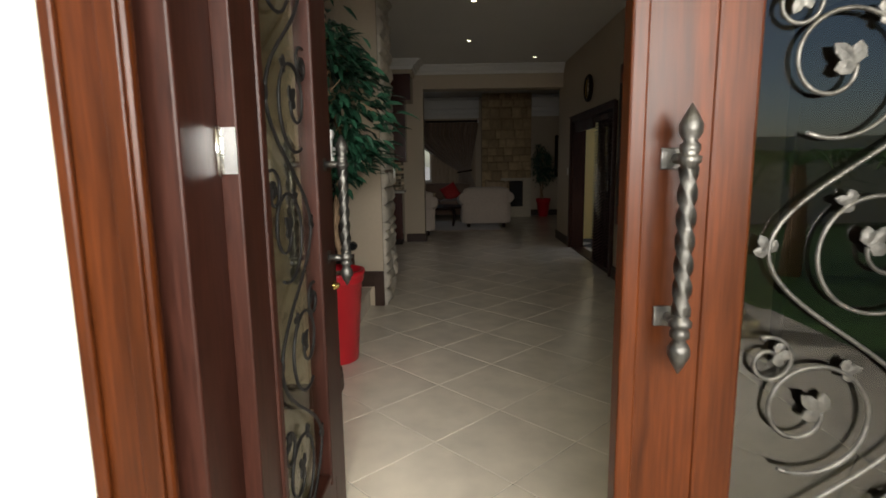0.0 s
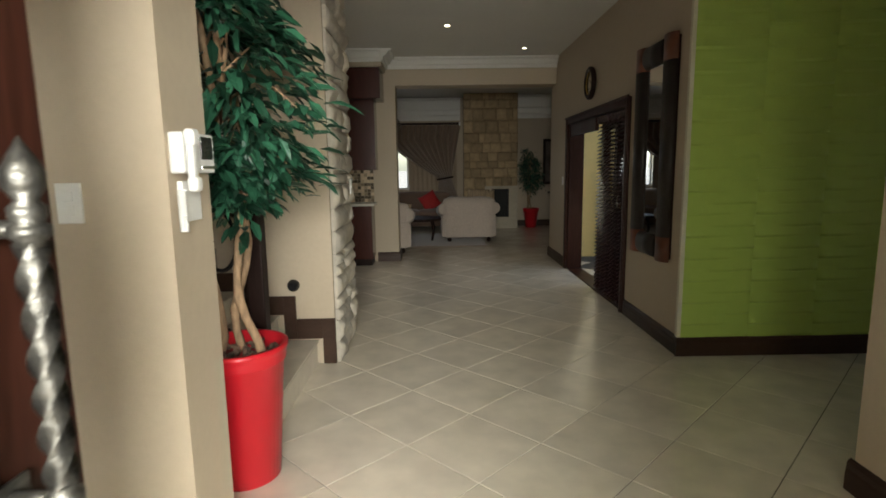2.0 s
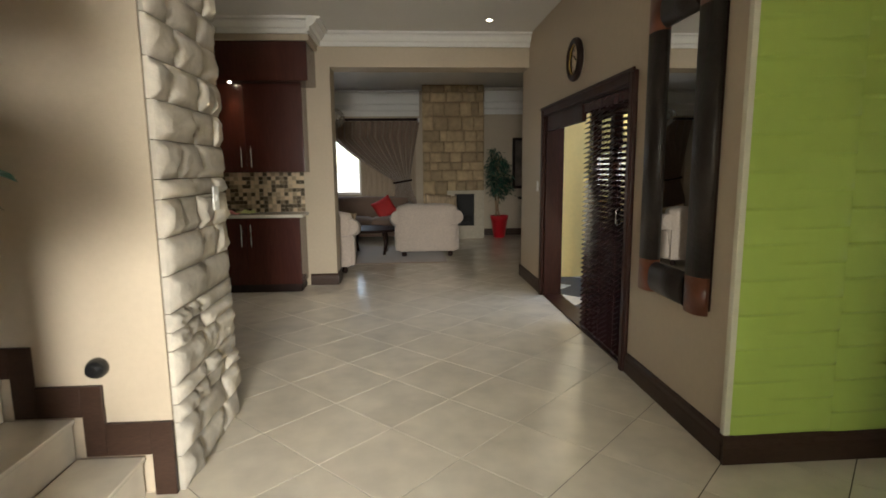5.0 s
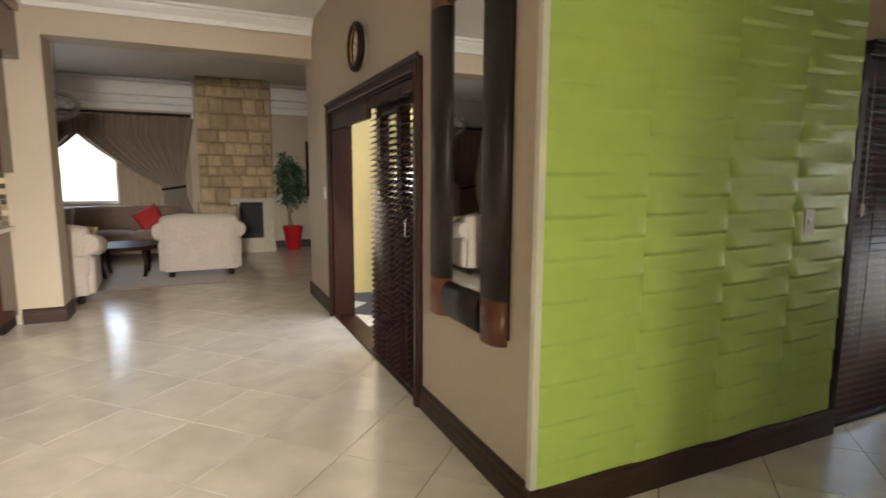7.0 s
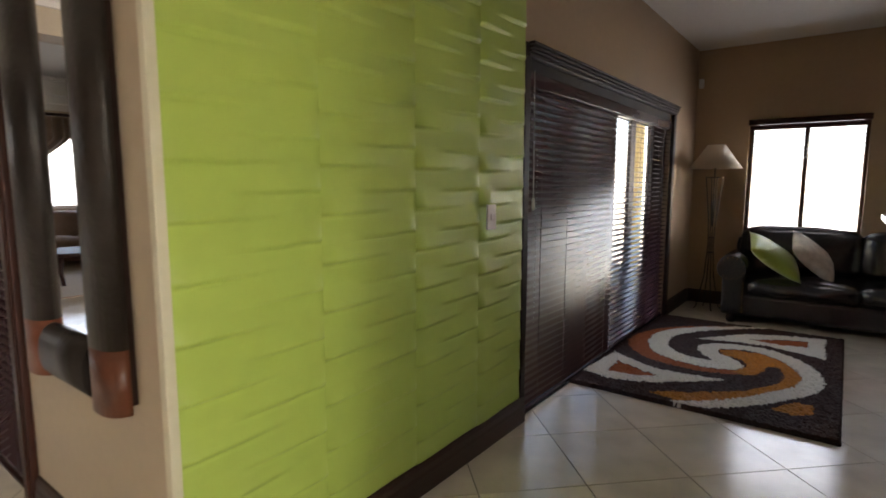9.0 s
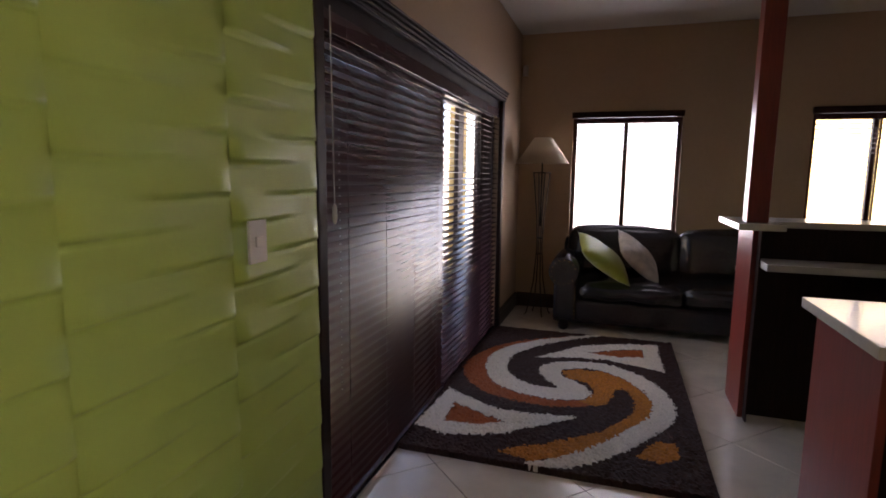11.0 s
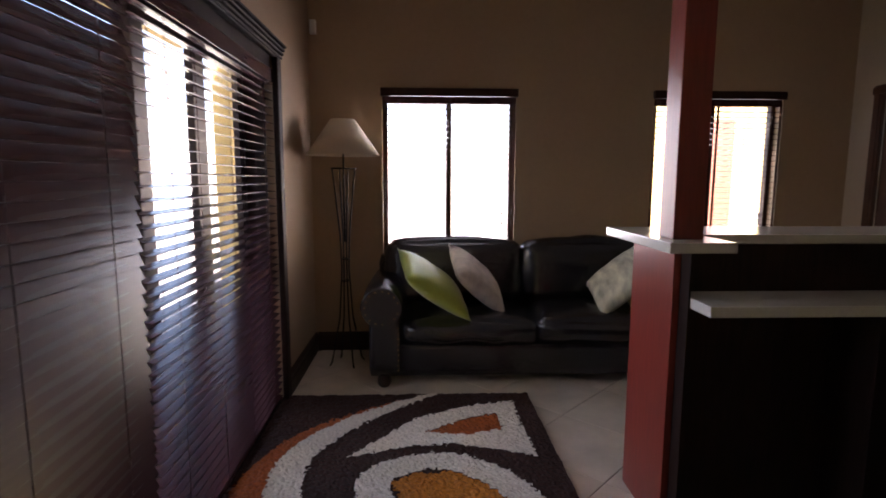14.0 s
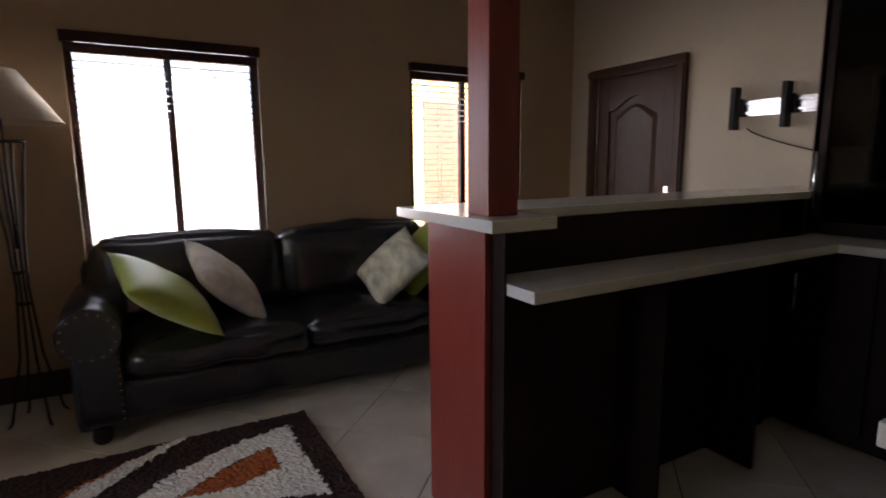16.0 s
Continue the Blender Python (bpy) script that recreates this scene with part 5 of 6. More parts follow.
def panel_door():
    Y = 2.50
    ob = thing("door_panelled", (8.23, Y, 0), "closed brown panelled door with arched top panel", "door")
    for x0, x1 in ((7.77, 7.85), (8.61, 8.69)):
        bm = box(nb(), x0, x1, Y, Y + 0.035, 0, 2.04, 0.008)
        box(bm, x0 + 0.015, x1 - 0.015, Y + 0.03, Y + 0.045, 0, 2.03, 0.005)
        part("architrave", bm, M_BROWNWOOD, ob)
    bm = box(nb(), 7.85, 8.61, Y, Y + 0.035, 1.96, 2.04, 0.008)
    box(bm, 7.77, 8.69, Y + 0.03, Y + 0.047, 1.975, 2.025, 0.005)
    part("head_architrave", bm, M_BROWNWOOD, ob)
    part("leaf", box(nb(), 7.85, 8.61, Y - 0.06, Y - 0.02, 0.01, 1.97, 0.002), M_BROWNWOOD, ob)
    for x0, x1 in ((7.85, 7.97), (8.49, 8.61)):
        part("stile", box(nb(), x0, x1, Y - 0.02, Y - 0.004, 0.01, 1.97, 0.005), M_BROWNWOOD, ob)
    part("rail", box(nb(), 7.97, 8.49, Y - 0.02, Y - 0.004, 0.01, 0.20, 0.005), M_BROWNWOOD, ob)
    part("rail", box(nb(), 7.97, 8.49, Y - 0.02, Y - 0.004, 0.80, 0.95, 0.005), M_BROWNWOOD, ob)

    def arch_z(x, lift):
        u = (x - 8.23) / 0.26
        return 1.70 + lift + 0.10 * (0.5 + 0.5 * math.cos(math.pi * max(-1, min(1, u))))
    bm = nb()
    n = 16
    xs = [7.97 + 0.52 * i / n for i in range(n + 1)]
    fr = [[bm.verts.new((x, yy, z)) for x in xs for z in (arch_z(x, 0.0), 1.97)] for yy in (Y - 0.02, Y - 0.004)]
    for i in range(n):
        a = fr[1]
        b = fr[0]
        bm.faces.new((a[2 * i], a[2 * i + 2], a[2 * i + 3], a[2 * i + 1]))
        bm.faces.new((b[2 * i], b[2 * i + 2], a[2 * i + 2], a[2 * i]))
    part("arched_rail", bm, M_BROWNWOOD, ob)
    for z0, top in ((1.00, True), (0.25, False)):
        bm = nb()
        pts = [8.03 + 0.40 * i / n for i in range(n + 1)]
        lo, hi = [], []
        for inset, yy in ((0.0, Y - 0.02), (0.03, Y - 0.006)):
            row_l = [bm.verts.new((8.23 + (x - 8.23) * (1 - inset / 0.2), yy, z0 + inset)) for x in pts]
            row_h = [bm.verts.new((8.23 + (x - 8.23) * (1 - inset / 0.2), yy, (arch_z(x, -0.06) if top else 0.76) - inset)) for x in pts]
            lo.append(row_l)
            hi.append(row_h)
        for i in range(n):
            bm.faces.new((lo[1][i], lo[1][i + 1], hi[1][i + 1], hi[1][i]))
            bm.faces.new((lo[0][i], lo[0][i + 1], lo[1][i + 1], lo[1][i]))
            bm.faces.new((hi[1][i], hi[1][i + 1], hi[0][i + 1], hi[0][i]))
        for e in (0, n):
            bm.faces.new((lo[0][e], lo[1][e], hi[1][e], hi[0][e]))
        part("raised_panel", bm, M_BROWNWOOD, ob)
    bm = tube(nb(), [(7.91, Y - 0.004, 1.05), (7.91, Y + 0.045, 1.05), (7.92, Y + 0.05, 1.05), (8.03, Y + 0.05, 1.05)], 0.008, 8)
    box(bm, 7.89, 7.93, Y - 0.004, Y + 0.004, 0.97, 1.12, 0.002)
    part("lever_handle", bm, M_CHROME, ob, "chrome lever handle")


M_BROWNWOOD = mat("brown_meranti", (0.060, 0.023, 0.011), 0.42, grain=0.35, size=14, wear=0.2, stretch=(8, 8, 0.6), bump=0.02, bump_size=30, spec=0.22)
panel_door()


def tv_bracket():
    Y = 2.50
    ob = thing("tv_bracket", (7.15, Y, 1.6), "empty grey metal television wall bracket with cable", "wall bracket")
    part("wall_plate", box(nb(), 6.88, 7.42, Y, Y + 0.02, 1.57, 1.67, 0.003), M_CHROME, ob)
    for z in (1.585, 1.64):
        part("slot_rail", box(nb(), 6.80, 7.44, Y + 0.02, Y + 0.035, z, z + 0.018, 0.002), M_CHROME, ob)
    for x in (7.05, 7.36):
        bm = box(nb(), x, x + 0.035, Y + 0.035, Y + 0.10, 1.49, 1.75, 0.004)
        box(bm, x - 0.02, x + 0.055, Y + 0.035, Y + 0.06, 1.57, 1.68, 0.003)
        part("arm", bm, M_BLACKIRON, ob)
    pts = [Vector((7.32 - 0.62 * i / 20, Y + 0.02, 1.50 - 0.20 * (i / 20) ** 0.7)) for i in range(21)]
    part("cable", tube(nb(), pts, 0.004, 5), M_BLACKPL, ob)


tv_bracket()
bm = box(nb(), 8.87, 8.915, 6.645, 6.69, 2.40, 2.50, 0.008)
single("alarm_sensor", bm, M_PLASTIC, "small white alarm sensor high in the room corner", "sensor")


ROOM[0] = Vector((0, 0, 0))


# ---- kitchen ----
def kitchen():
    base = thing("kitchen_cabinet", (-0.3, 10.9, 0), "dark mahogany kitchen base cabinet with steel handles", "cabinet", "kitchen cabinets")
    part("body", box(nb(), -2.2, 0.33, 10.71, 11.10, 0.10, 0.895), M_CABWOOD, base)
    part("plinth", box(nb(), -2.2, 0.31, 10.74, 11.10, 0.0, 0.10), M_DARKWOOD, base)
    for k, (x0, x1) in enumerate(((-2.18, -1.45), (-1.44, -0.87), (-0.86, -0.29), (-0.28, 0.325))):
        d = part("door", box(nb(), x0, x1, 10.69, 10.71, 0.11, 0.885, 0.003), M_CABWOOD, base)
        hx = x1 - 0.05 if k % 2 == 0 else x0 + 0.05
        part("handle", tube(nb(), [(hx, 10.665, 0.56), (hx, 10.665, 0.82)], 0.007, 8), M_CHROME, d, "steel bar handle")
    single("kitchen_worktop", box(nb(), -2.2, 0.37, 10.66, 11.10, 0.896, 0.932, 0.003), M_WORKTOP, "white stone kitchen worktop", "worktop")
    top = thing("kitchen_wall_cabinet", (-0.3, 10.95, 1.42), "dark mahogany kitchen wall cabinet with light", "cabinet", "kitchen cabinets")
    part("body", box(nb(), -2.2, 0.40, 10.80, 11.10, 1.42, 2.42), M_CABWOOD, top)
    for k, (x0, x1) in enumerate(((-1.44, -0.87), (-0.86, -0.26), (-0.25, 0.395))):
        d = part("door", box(nb(), x0, x1, 10.78, 10.80, 1.43, 2.41, 0.003), M_CABWOOD, top)
        hx = x1 - 0.05 if k % 2 == 1 else x0 + 0.05
        part("handle", tube(nb(), [(hx, 10.755, 1.48), (hx, 10.755, 1.72)], 0.007, 8), M_CHROME, d, "steel bar handle")
    part("canopy", box(nb(), -2.2, 0.52, 10.55, 11.10, 2.42, 2.838, 0.004), M_CABWOOD, top)
    part("canopy_light", tube(nb(), [(-0.36, 10.66, 2.42), (-0.36, 10.66, 2.415)], 0.018, 16), M_LAMP, top, "lit halogen lamp")
    bm = nb()
    n = 0.05
    for i in range(44):
        for j in range(10):
            x, z = 0.33 - (i + 1) * n, 0.934 + j * 0.0485
            box(bm, x + 0.002, x + n - 0.002, 11.09, 11.099, z + 0.002, z + 0.0465)
    tagged(structure("backsplash", bm, M_MOSAIC, "brown and cream glass mosaic tiles"), kind="stuff")
    # tap and dishes
    tap = thing("tap", (-0.62, 10.98, 0.932), "chrome kitchen mixer tap by the sink", "tap")
    part("spout", tube(nb(), [(-0.62, 10.98, 0.932), (-0.62, 10.98, 1.12), (-0.62, 10.94, 1.18), (-0.62, 10.87, 1.17), (-0.62, 10.84, 1.12)], 0.012, 10), M_CHROME, tap)
    part("lever", tube(nb(), [(-0.62, 10.98, 1.0), (-0.55, 10.96, 1.04)], 0.007, 8), M_CHROME, tap)

    def cloth(c, w, d, material, label, seed):
        bm = nb()
        n = 12
        rows = []
        for i in range(n + 1):
            row = []
            for j in range(n + 1):
                u, v = i / n - 0.5, j / n - 0.5
                h = 0.012 + 0.035 * max(0, noise.noise(Vector((u * 4, v * 4, seed)))) + 0.03 * math.exp(-8 * (u * u + v * v))
                row.append(bm.verts.new((c[0] + u * w * (1 + 0.2 * noise.noise(Vector((v * 3, seed, 0)))), c[1] + v * d, c[2] + h)))
            rows.append(row)
        for i in range(n):
            for j in range(n):
                bm.faces.new((rows[i][j], rows[i + 1][j], rows[i + 1][j + 1], rows[i][j + 1])).smooth = True
        ob = single("cloth", bm, material, label, "cloth", "kitchen cloths")
        sol = ob.modifiers.new("thick", "SOLIDIFY")
        sol.thickness = 0.006
    cloth((-0.48, 10.74, 0.933), 0.22, 0.14, M_PINKC, "crumpled pink cloth on the kitchen worktop", 3)
    cloth((-0.30, 10.80, 0.933), 0.20, 0.16, M_PALELIME, "crumpled pale green cloth on the worktop", 9)


M_CABWOOD = mat("kitchen_mahogany", (0.060, 0.014, 0.010), 0.24, grain=0.22, size=12, wear=0.15, stretch=(7, 7, 0.6), coat=0.25)
M_PINKC = mat("pink_cloth", (0.62, 0.22, 0.24), 0.9, grain=0.3, size=18)
M_PALELIME = mat("pale_green_cloth", (0.55, 0.58, 0.25), 0.9, grain=0.2, size=18)
kitchen()
downlight_lamp(-0.36, 10.66, 2.40, 2.5)


# ---- living room ----
def lounge_sofa(name_label, w, seats, m, material):
    """An upholstered sofa with scrolled arms; its back towards -y, middle of its back foot line at the origin."""
    ob = thing("lounge_sofa", (0, 0, 0), name_label, "sofa", "living room sofas")
    part("base", soft_box(nb(), -w / 2, w / 2, 0.03, 0.82, 0.09, 0.30, 0.03), material, ob)
    part("back", soft_box(nb(), -w / 2 - 0.02, w / 2 + 0.02, 0.0, 0.24, 0.28, 0.86, 0.07, 0.02), material, ob)
    part("back_panel", soft_box(nb(), -w / 2 + 0.01, w / 2 - 0.01, -0.012, 0.03, 0.10, 0.54, 0.01), material, ob)
    for k in range(seats):
        a = -w / 2 + 0.14 + (w - 0.28) * k / seats
        part("seat_cushion", soft_box(nb(), a, a + (w - 0.28) / seats - 0.01, 0.22, 0.84, 0.29, 0.46, 0.05, 0.03), material, ob)
    for s in (1, -1):
        x = s * (w / 2 - 0.03)
        part("arm_panel", soft_box(nb(), x - 0.09, x + 0.09, 0.04, 0.84, 0.10, 0.52, 0.04), material, ob)
        bm = tube(nb(), [(x + s * 0.04, 0.02, 0.66), (x + s * 0.04, 0.04, 0.66), (x + s * 0.05, 0.45, 0.60), (x + s * 0.05, 0.84, 0.56), (x + s * 0.05, 0.86, 0.56)], [0.10, 0.115, 0.12, 0.125, 0.11], 18)
        part("scroll_arm", bm, material, ob)
        for y in (0.10, 0.76):
            part("foot", lathe(nb(), s * (w / 2 - 0.09), y, [(0.022, 0), (0.04, 0.02), (0.04, 0.05), (0.03, 0.095)], 12), M_DARKWOOD, ob)
    ob.matrix_world = m
    return ob


lounge_sofa("beige upholstered armchair seen from its back", 0.95, 1, pose(1.915, 13.08, 0, 0, 0, 1.5), M_SOFA)
lounge_sofa("beige upholstered sofa with scrolled arms", 1.75, 2, pose(-0.08, 11.72, 0, 0, 0, 4), M_SOFA)
lounge_sofa("brown upholstered sofa under the window", 2.1, 3, pose(0.55, 16.02, 0, 0, 0, 180), M_SOFABROWN)
for c, sz, lean, spin, material, label, turn in (((1.12, 15.50, 0.66), 0.42, 20, 30, M_REDC, "red cushion on the brown sofa", 90), ((2.10, 13.50, 0.80), 0.44, 12, 4, M_STRIPEC, "tan striped cushion on the armchair", -85), ((2.26, 13.52, 0.78), 0.40, 12, -6, M_STRIPEC, "tan striped cushion on the armchair", -95), ((0.60, 12.25, 0.66), 0.44, 24, 12, M_STRIPEC, "tan striped cushion on the beige sofa", -90), ((-0.2, 15.55, 0.68), 0.44, 20, 0, M_SOFA, "beige cushion on the brown sofa", 90)):
    cushion(c, sz, lean, spin, material, label, "living room cushions", 0.15, turn)


def coffee_table():
    ob = thing("coffee_table", (0.95, 13.6, 0), "dark wooden oval coffee table", "table")
    bm = lathe(nb(), 0.95, 13.6, [(0.44, 0.40), (0.47, 0.41), (0.47, 0.44), (0.45, 0.45)], 36)
    part("tabletop", bm, M_DARKWOOD, ob)
    for k in range(4):
        a = k * math.pi / 2 + 0.78
        part("leg", tube(nb(), [(0.95 + 0.34 * math.cos(a), 13.6 + 0.34 * math.sin(a), 0.41), (0.95 + 0.38 * math.cos(a), 13.6 + 0.38 * math.sin(a), 0.2), (0.95 + 0.33 * math.cos(a), 13.6 + 0.33 * math.sin(a), 0.0)], [0.035, 0.028, 0.022], 10), M_DARKWOOD, ob)


coffee_table()
single("rug_grey", box(nb(), 0.35, 2.2, 12.55, 14.4, 0.001, 0.014, 0.004), M_SOFABROWN, "flat brown-grey living room rug", "rug")


def curtain(side):
    """A pleated curtain, gathered to a tieback on its side of the window."""
    rnd = random.Random(7)
    ob = thing("curtain", (0.05 + side * 1.4, 16.15, 0), "taupe satin curtain swept aside by a tieback", "curtain", "living room curtains")
    bm = nb()
    nu, nv = 90, 40
    tie_z, top_z = 1.18, 2.46
    rows = []
    for j in range(nv + 1):
        f = j / nv
        z = top_z - (top_z - 0.04) * f
        t = (top_z - z) / (top_z - tie_z)
        if t <= 1:
            inner = 1.30 * max(0.0, (t - 0.24) / 0.76) ** 1.05
            outer = 1.84 - 0.24 * t
        else:
            g = min(1.0, (t - 1) / 0.35)
            inner, outer = 1.30 - 0.04 * g, 1.60 + 0.16 * g
        row = []
        for i in range(nu + 1):
            u = i / nu
            x = inner + (outer - inner) * u
            # pleats run towards the tieback: nearer the inner edge they drop lower
            drop = 0.0
            if t <= 1:
                drop = -0.10 * (1 - u) * math.sin(math.pi * min(1, t)) * 0.8
            amp = 0.045 * (0.5 + 0.5 * min(1.0, (outer - inner) / 1.2)) + 0.012
            y = 16.13 + amp * math.sin(u * 2 * math.pi * 11 + 0.7 * math.sin(3 * f)) + 0.012 * noise.noise(Vector((u * 9, f * 4, side)))
            row.append(bm.verts.new((0.05 + side * x, y, z + drop)))
        rows.append(row)
    for j in range(nv):
        for i in range(nu):
            bm.faces.new((rows[j][i], rows[j][i + 1], rows[j + 1][i + 1], rows[j + 1][i])).smooth = True
    part("cloth", bm, M_CURTAIN, ob)
    ring = [Vector((0.05 + side * (1.45 + 0.19 * math.cos(a)), 16.12 + 0.09 * math.sin(a), 1.18 + 0.03 * math.cos(a))) for a in (2 * math.pi * i / 24 for i in range(25))]
    part("tieback", tube(nb(), ring, 0.022, 8, False), M_DARKWOOD, ob)


curtain(1)
curtain(-1)


def curtain_rail():
    ob = thing("curtain_rail", (0.05, 16.12, 2.5), "dark wooden curtain rail with pale end caps", "curtain rail")
    part("pole", box(nb(), -1.80, 1.86, 16.07, 16.17, 2.47, 2.52, 0.012), M_DARKWOOD, ob)
    for x in (-1.81, 1.87):
        part("end_cap", box(nb(), x - 0.02, x + 0.02, 16.06, 16.18, 2.44, 2.53, 0.01), M_PLASTIC, ob)
    for x in (-1.5, 0.05, 1.6):
        part("bracket", box(nb(), x - 0.015, x + 0.015, 16.17, 16.30, 2.485, 2.505, 0.003), M_DARKWOOD, ob)


curtain_rail()


def sheer(x0, x1):
    bm = nb()
    n = 60
    rows = [[bm.verts.new((x0 + (x1 - x0) * i / n, 16.22 + 0.018 * math.sin(i * 1.1) + 0.008 * math.sin(i * 0.37), z)) for i in range(n + 1)] for z in (0.5, 1.4, 2.44)]
    for a, b in zip(rows, rows[1:]):
        for i in range(n):
            bm.faces.new((a[i], a[i + 1], b[i + 1], b[i])).smooth = True
    single("sheer_curtain", bm, M_SHEERT, "beige sheer curtain behind the satin one", "curtain", "living room sheers")


M_SHEERT = mat("beige_sheer", (0.42, 0.33, 0.24), 0.9, grain=0.05, size=40)
sheer(0.60, 1.80)
sheer(-1.70, -0.50)


def living_window():
    ob = thing("window_living", (0.0, 16.4, 0.9), "wide bright living room window behind sheer cloth", "window")
    for x in (-1.65, -0.55, 0.55, 1.60):
        part("stile", box(nb(), x, x + 0.05, 16.38, 16.43, 0.9, 2.4, 0.003), M_WHITE, ob)
    for z in (0.9, 2.35):
        part("rail", box(nb(), -1.65, 1.65, 16.375, 16.435, z, z + 0.05, 0.003), M_WHITE, ob)
    g = part("pane", box(nb(), -1.6, 1.6, 16.40, 16.405, 0.95, 2.35), M_GLASS, ob)
    g.visible_shadow = False


living_window()


def chandelier():
    x, y, z = 0.40, 13.1, 2.24
    ob = thing("chandelier", (x, y, z), "silver looped-wire ceiling chandelier", "chandelier")
    part("rod", tube(nb(), [(x, y, 3.12), (x, y, z + 0.05)], 0.008, 8), M_CHROME, ob)
    part("ceiling_cup", lathe(nb(), x, y, [(0.03, 3.06), (0.055, 3.09), (0.06, 3.12)], 16), M_CHROME, ob)
    rnd = random.Random(2)
    for k in range(14):
        a, b, r = rnd.uniform(0, 6.28), rnd.uniform(-1.0, 1.0), 0.22 + rnd.uniform(-0.04, 0.04)
        m = pose(0, 0, 0, math.degrees(b), 0, math.degrees(a))
        pts = [Vector((x, y, z)) + m @ Vector((r * math.cos(t), 0.05, 0.72 * r * math.sin(t))) for t in (2 * math.pi * i / 30 for i in range(31))]
        part("wire_loop", tube(nb(), pts, 0.005, 6, False), M_CHROME, ob)
    for k in range(6):
        a = k * math.pi / 3
        c = Vector((x + 0.13 * math.cos(a), y + 0.13 * math.sin(a), z))
        part("lamp_holder", lathe(nb(), c.x, c.y, [(0.012, z - 0.02), (0.018, z), (0.018, z + 0.03), (0.01, z + 0.05)], 10), M_PLASTIC, ob)


chandelier()


def fireplace():
    ob = thing("fireplace", (2.75, 15.42, 0), "black iron fireplace insert in a pale stone surround", "fireplace")
    bm = nb()
    for x0, x1, z0, z1 in ((2.42, 2.58, 0.0, 1.0), (2.98, 3.19, 0.0, 1.0), (2.58, 2.98, 0.93, 1.0), (2.58, 2.98, 0.0, 0.27)):
        box(bm, x0, x1, 15.405, 15.455, z0, z1, 0.004)
    part("surround", bm, M_SURROUND, ob)
    bm = box(nb(), 2.58, 2.98, 15.43, 15.455, 0.27, 0.93)
    part("firebox", bm, M_BLACKIRON, ob)
    for x0, x1, z0, z1 in ((2.58, 2.61, 0.27, 0.93), (2.95, 2.98, 0.27, 0.93), (2.61, 2.95, 0.90, 0.93), (2.61, 2.95, 0.27, 0.33)):
        part("frame_bar", box(nb(), x0, x1, 15.40, 15.43, z0, z1, 0.004), M_BLACKIRON, ob)
    for k in range(5):
        part("grate_bar", tube(nb(), [(2.63, 15.415, 0.36 + 0.03 * k), (2.93, 15.415, 0.36 + 0.03 * k)], 0.005, 6), M_BLACKIRON, ob)


M_SURROUND = mat("pale_stone_surround", (0.50, 0.44, 0.34), 0.7, grain=0.1, size=15, wear=0.1, bump=0.2)
fireplace()


def wall_picture():
    ob = thing("wall_picture", (4.2, 15.9, 1.5), "dark framed picture on the rear wall", "picture")
    part("canvas", box(nb(), 3.92, 4.44, 15.905, 15.915, 1.07, 2.03), M_PICTURE, ob)
    for x0, x1, z0, z1 in ((3.87, 3.93, 1.01, 2.09), (4.43, 4.49, 1.01, 2.09), (3.93, 4.43, 1.01, 1.07), (3.93, 4.43, 2.03, 2.09)):
        part("frame_bar", box(nb(), x0, x1, 15.885, 15.92, z0, z1, 0.006), M_DARKWOOD, ob)


M_PICTURE = mat("dark_painting", (0.10, 0.075, 0.06), 0.5, grain=0.6, size=5, wear=0.4)
wall_picture()


def console_table():
    ob = thing("console_table", (4.2, 15.7, 0), "dark wooden round console table", "table")
    part("tabletop", lathe(nb(), 4.22, 15.62, [(0.26, 0.80), (0.28, 0.815), (0.28, 0.83), (0.26, 0.845)], 28), M_DARKWOOD, ob)
    part("pedestal", lathe(nb(), 4.22, 15.62, [(0.16, 0), (0.15, 0.03), (0.04, 0.08), (0.03, 0.4), (0.05, 0.7), (0.09, 0.80)], 18), M_DARKWOOD, ob)


console_table()
structure("chimney_core", box(nb(), 1.96, 3.17, 15.48, 16.30, 0, 3.12), M_JOINT, "mortar core of the chimney breast")

# ---- outside the entrance ----


def portico_column(x, y):
    ob = thing("portico_column", (x, y, -0.1), "plastered round portico column on a square base", "column", "portico columns")
    part("base", box(nb(), x - 0.24, x + 0.24, y - 0.24, y + 0.24, -0.16, 0.12, 0.01), M_CREAM, ob)
    part("shaft", lathe(nb(), x, y, [(0.22, 0.12), (0.23, 0.16), (0.19, 0.22), (0.185, 1.2), (0.165, 2.7), (0.20, 2.74), (0.22, 2.80)], 28), M_CREAM, ob)
    part("capital", box(nb(), x - 0.25, x + 0.25, y - 0.25, y + 0.25, 2.80, 2.98, 0.01), M_CREAM, ob)


portico_column(3.4, -0.6)
portico_column(-0.9, -0.6)
structure("portico_roof", box(nb(), -1.5, 4.6, -1.1, 2.46, 2.98, 3.2), M_CREAM, "cream portico roof slab")


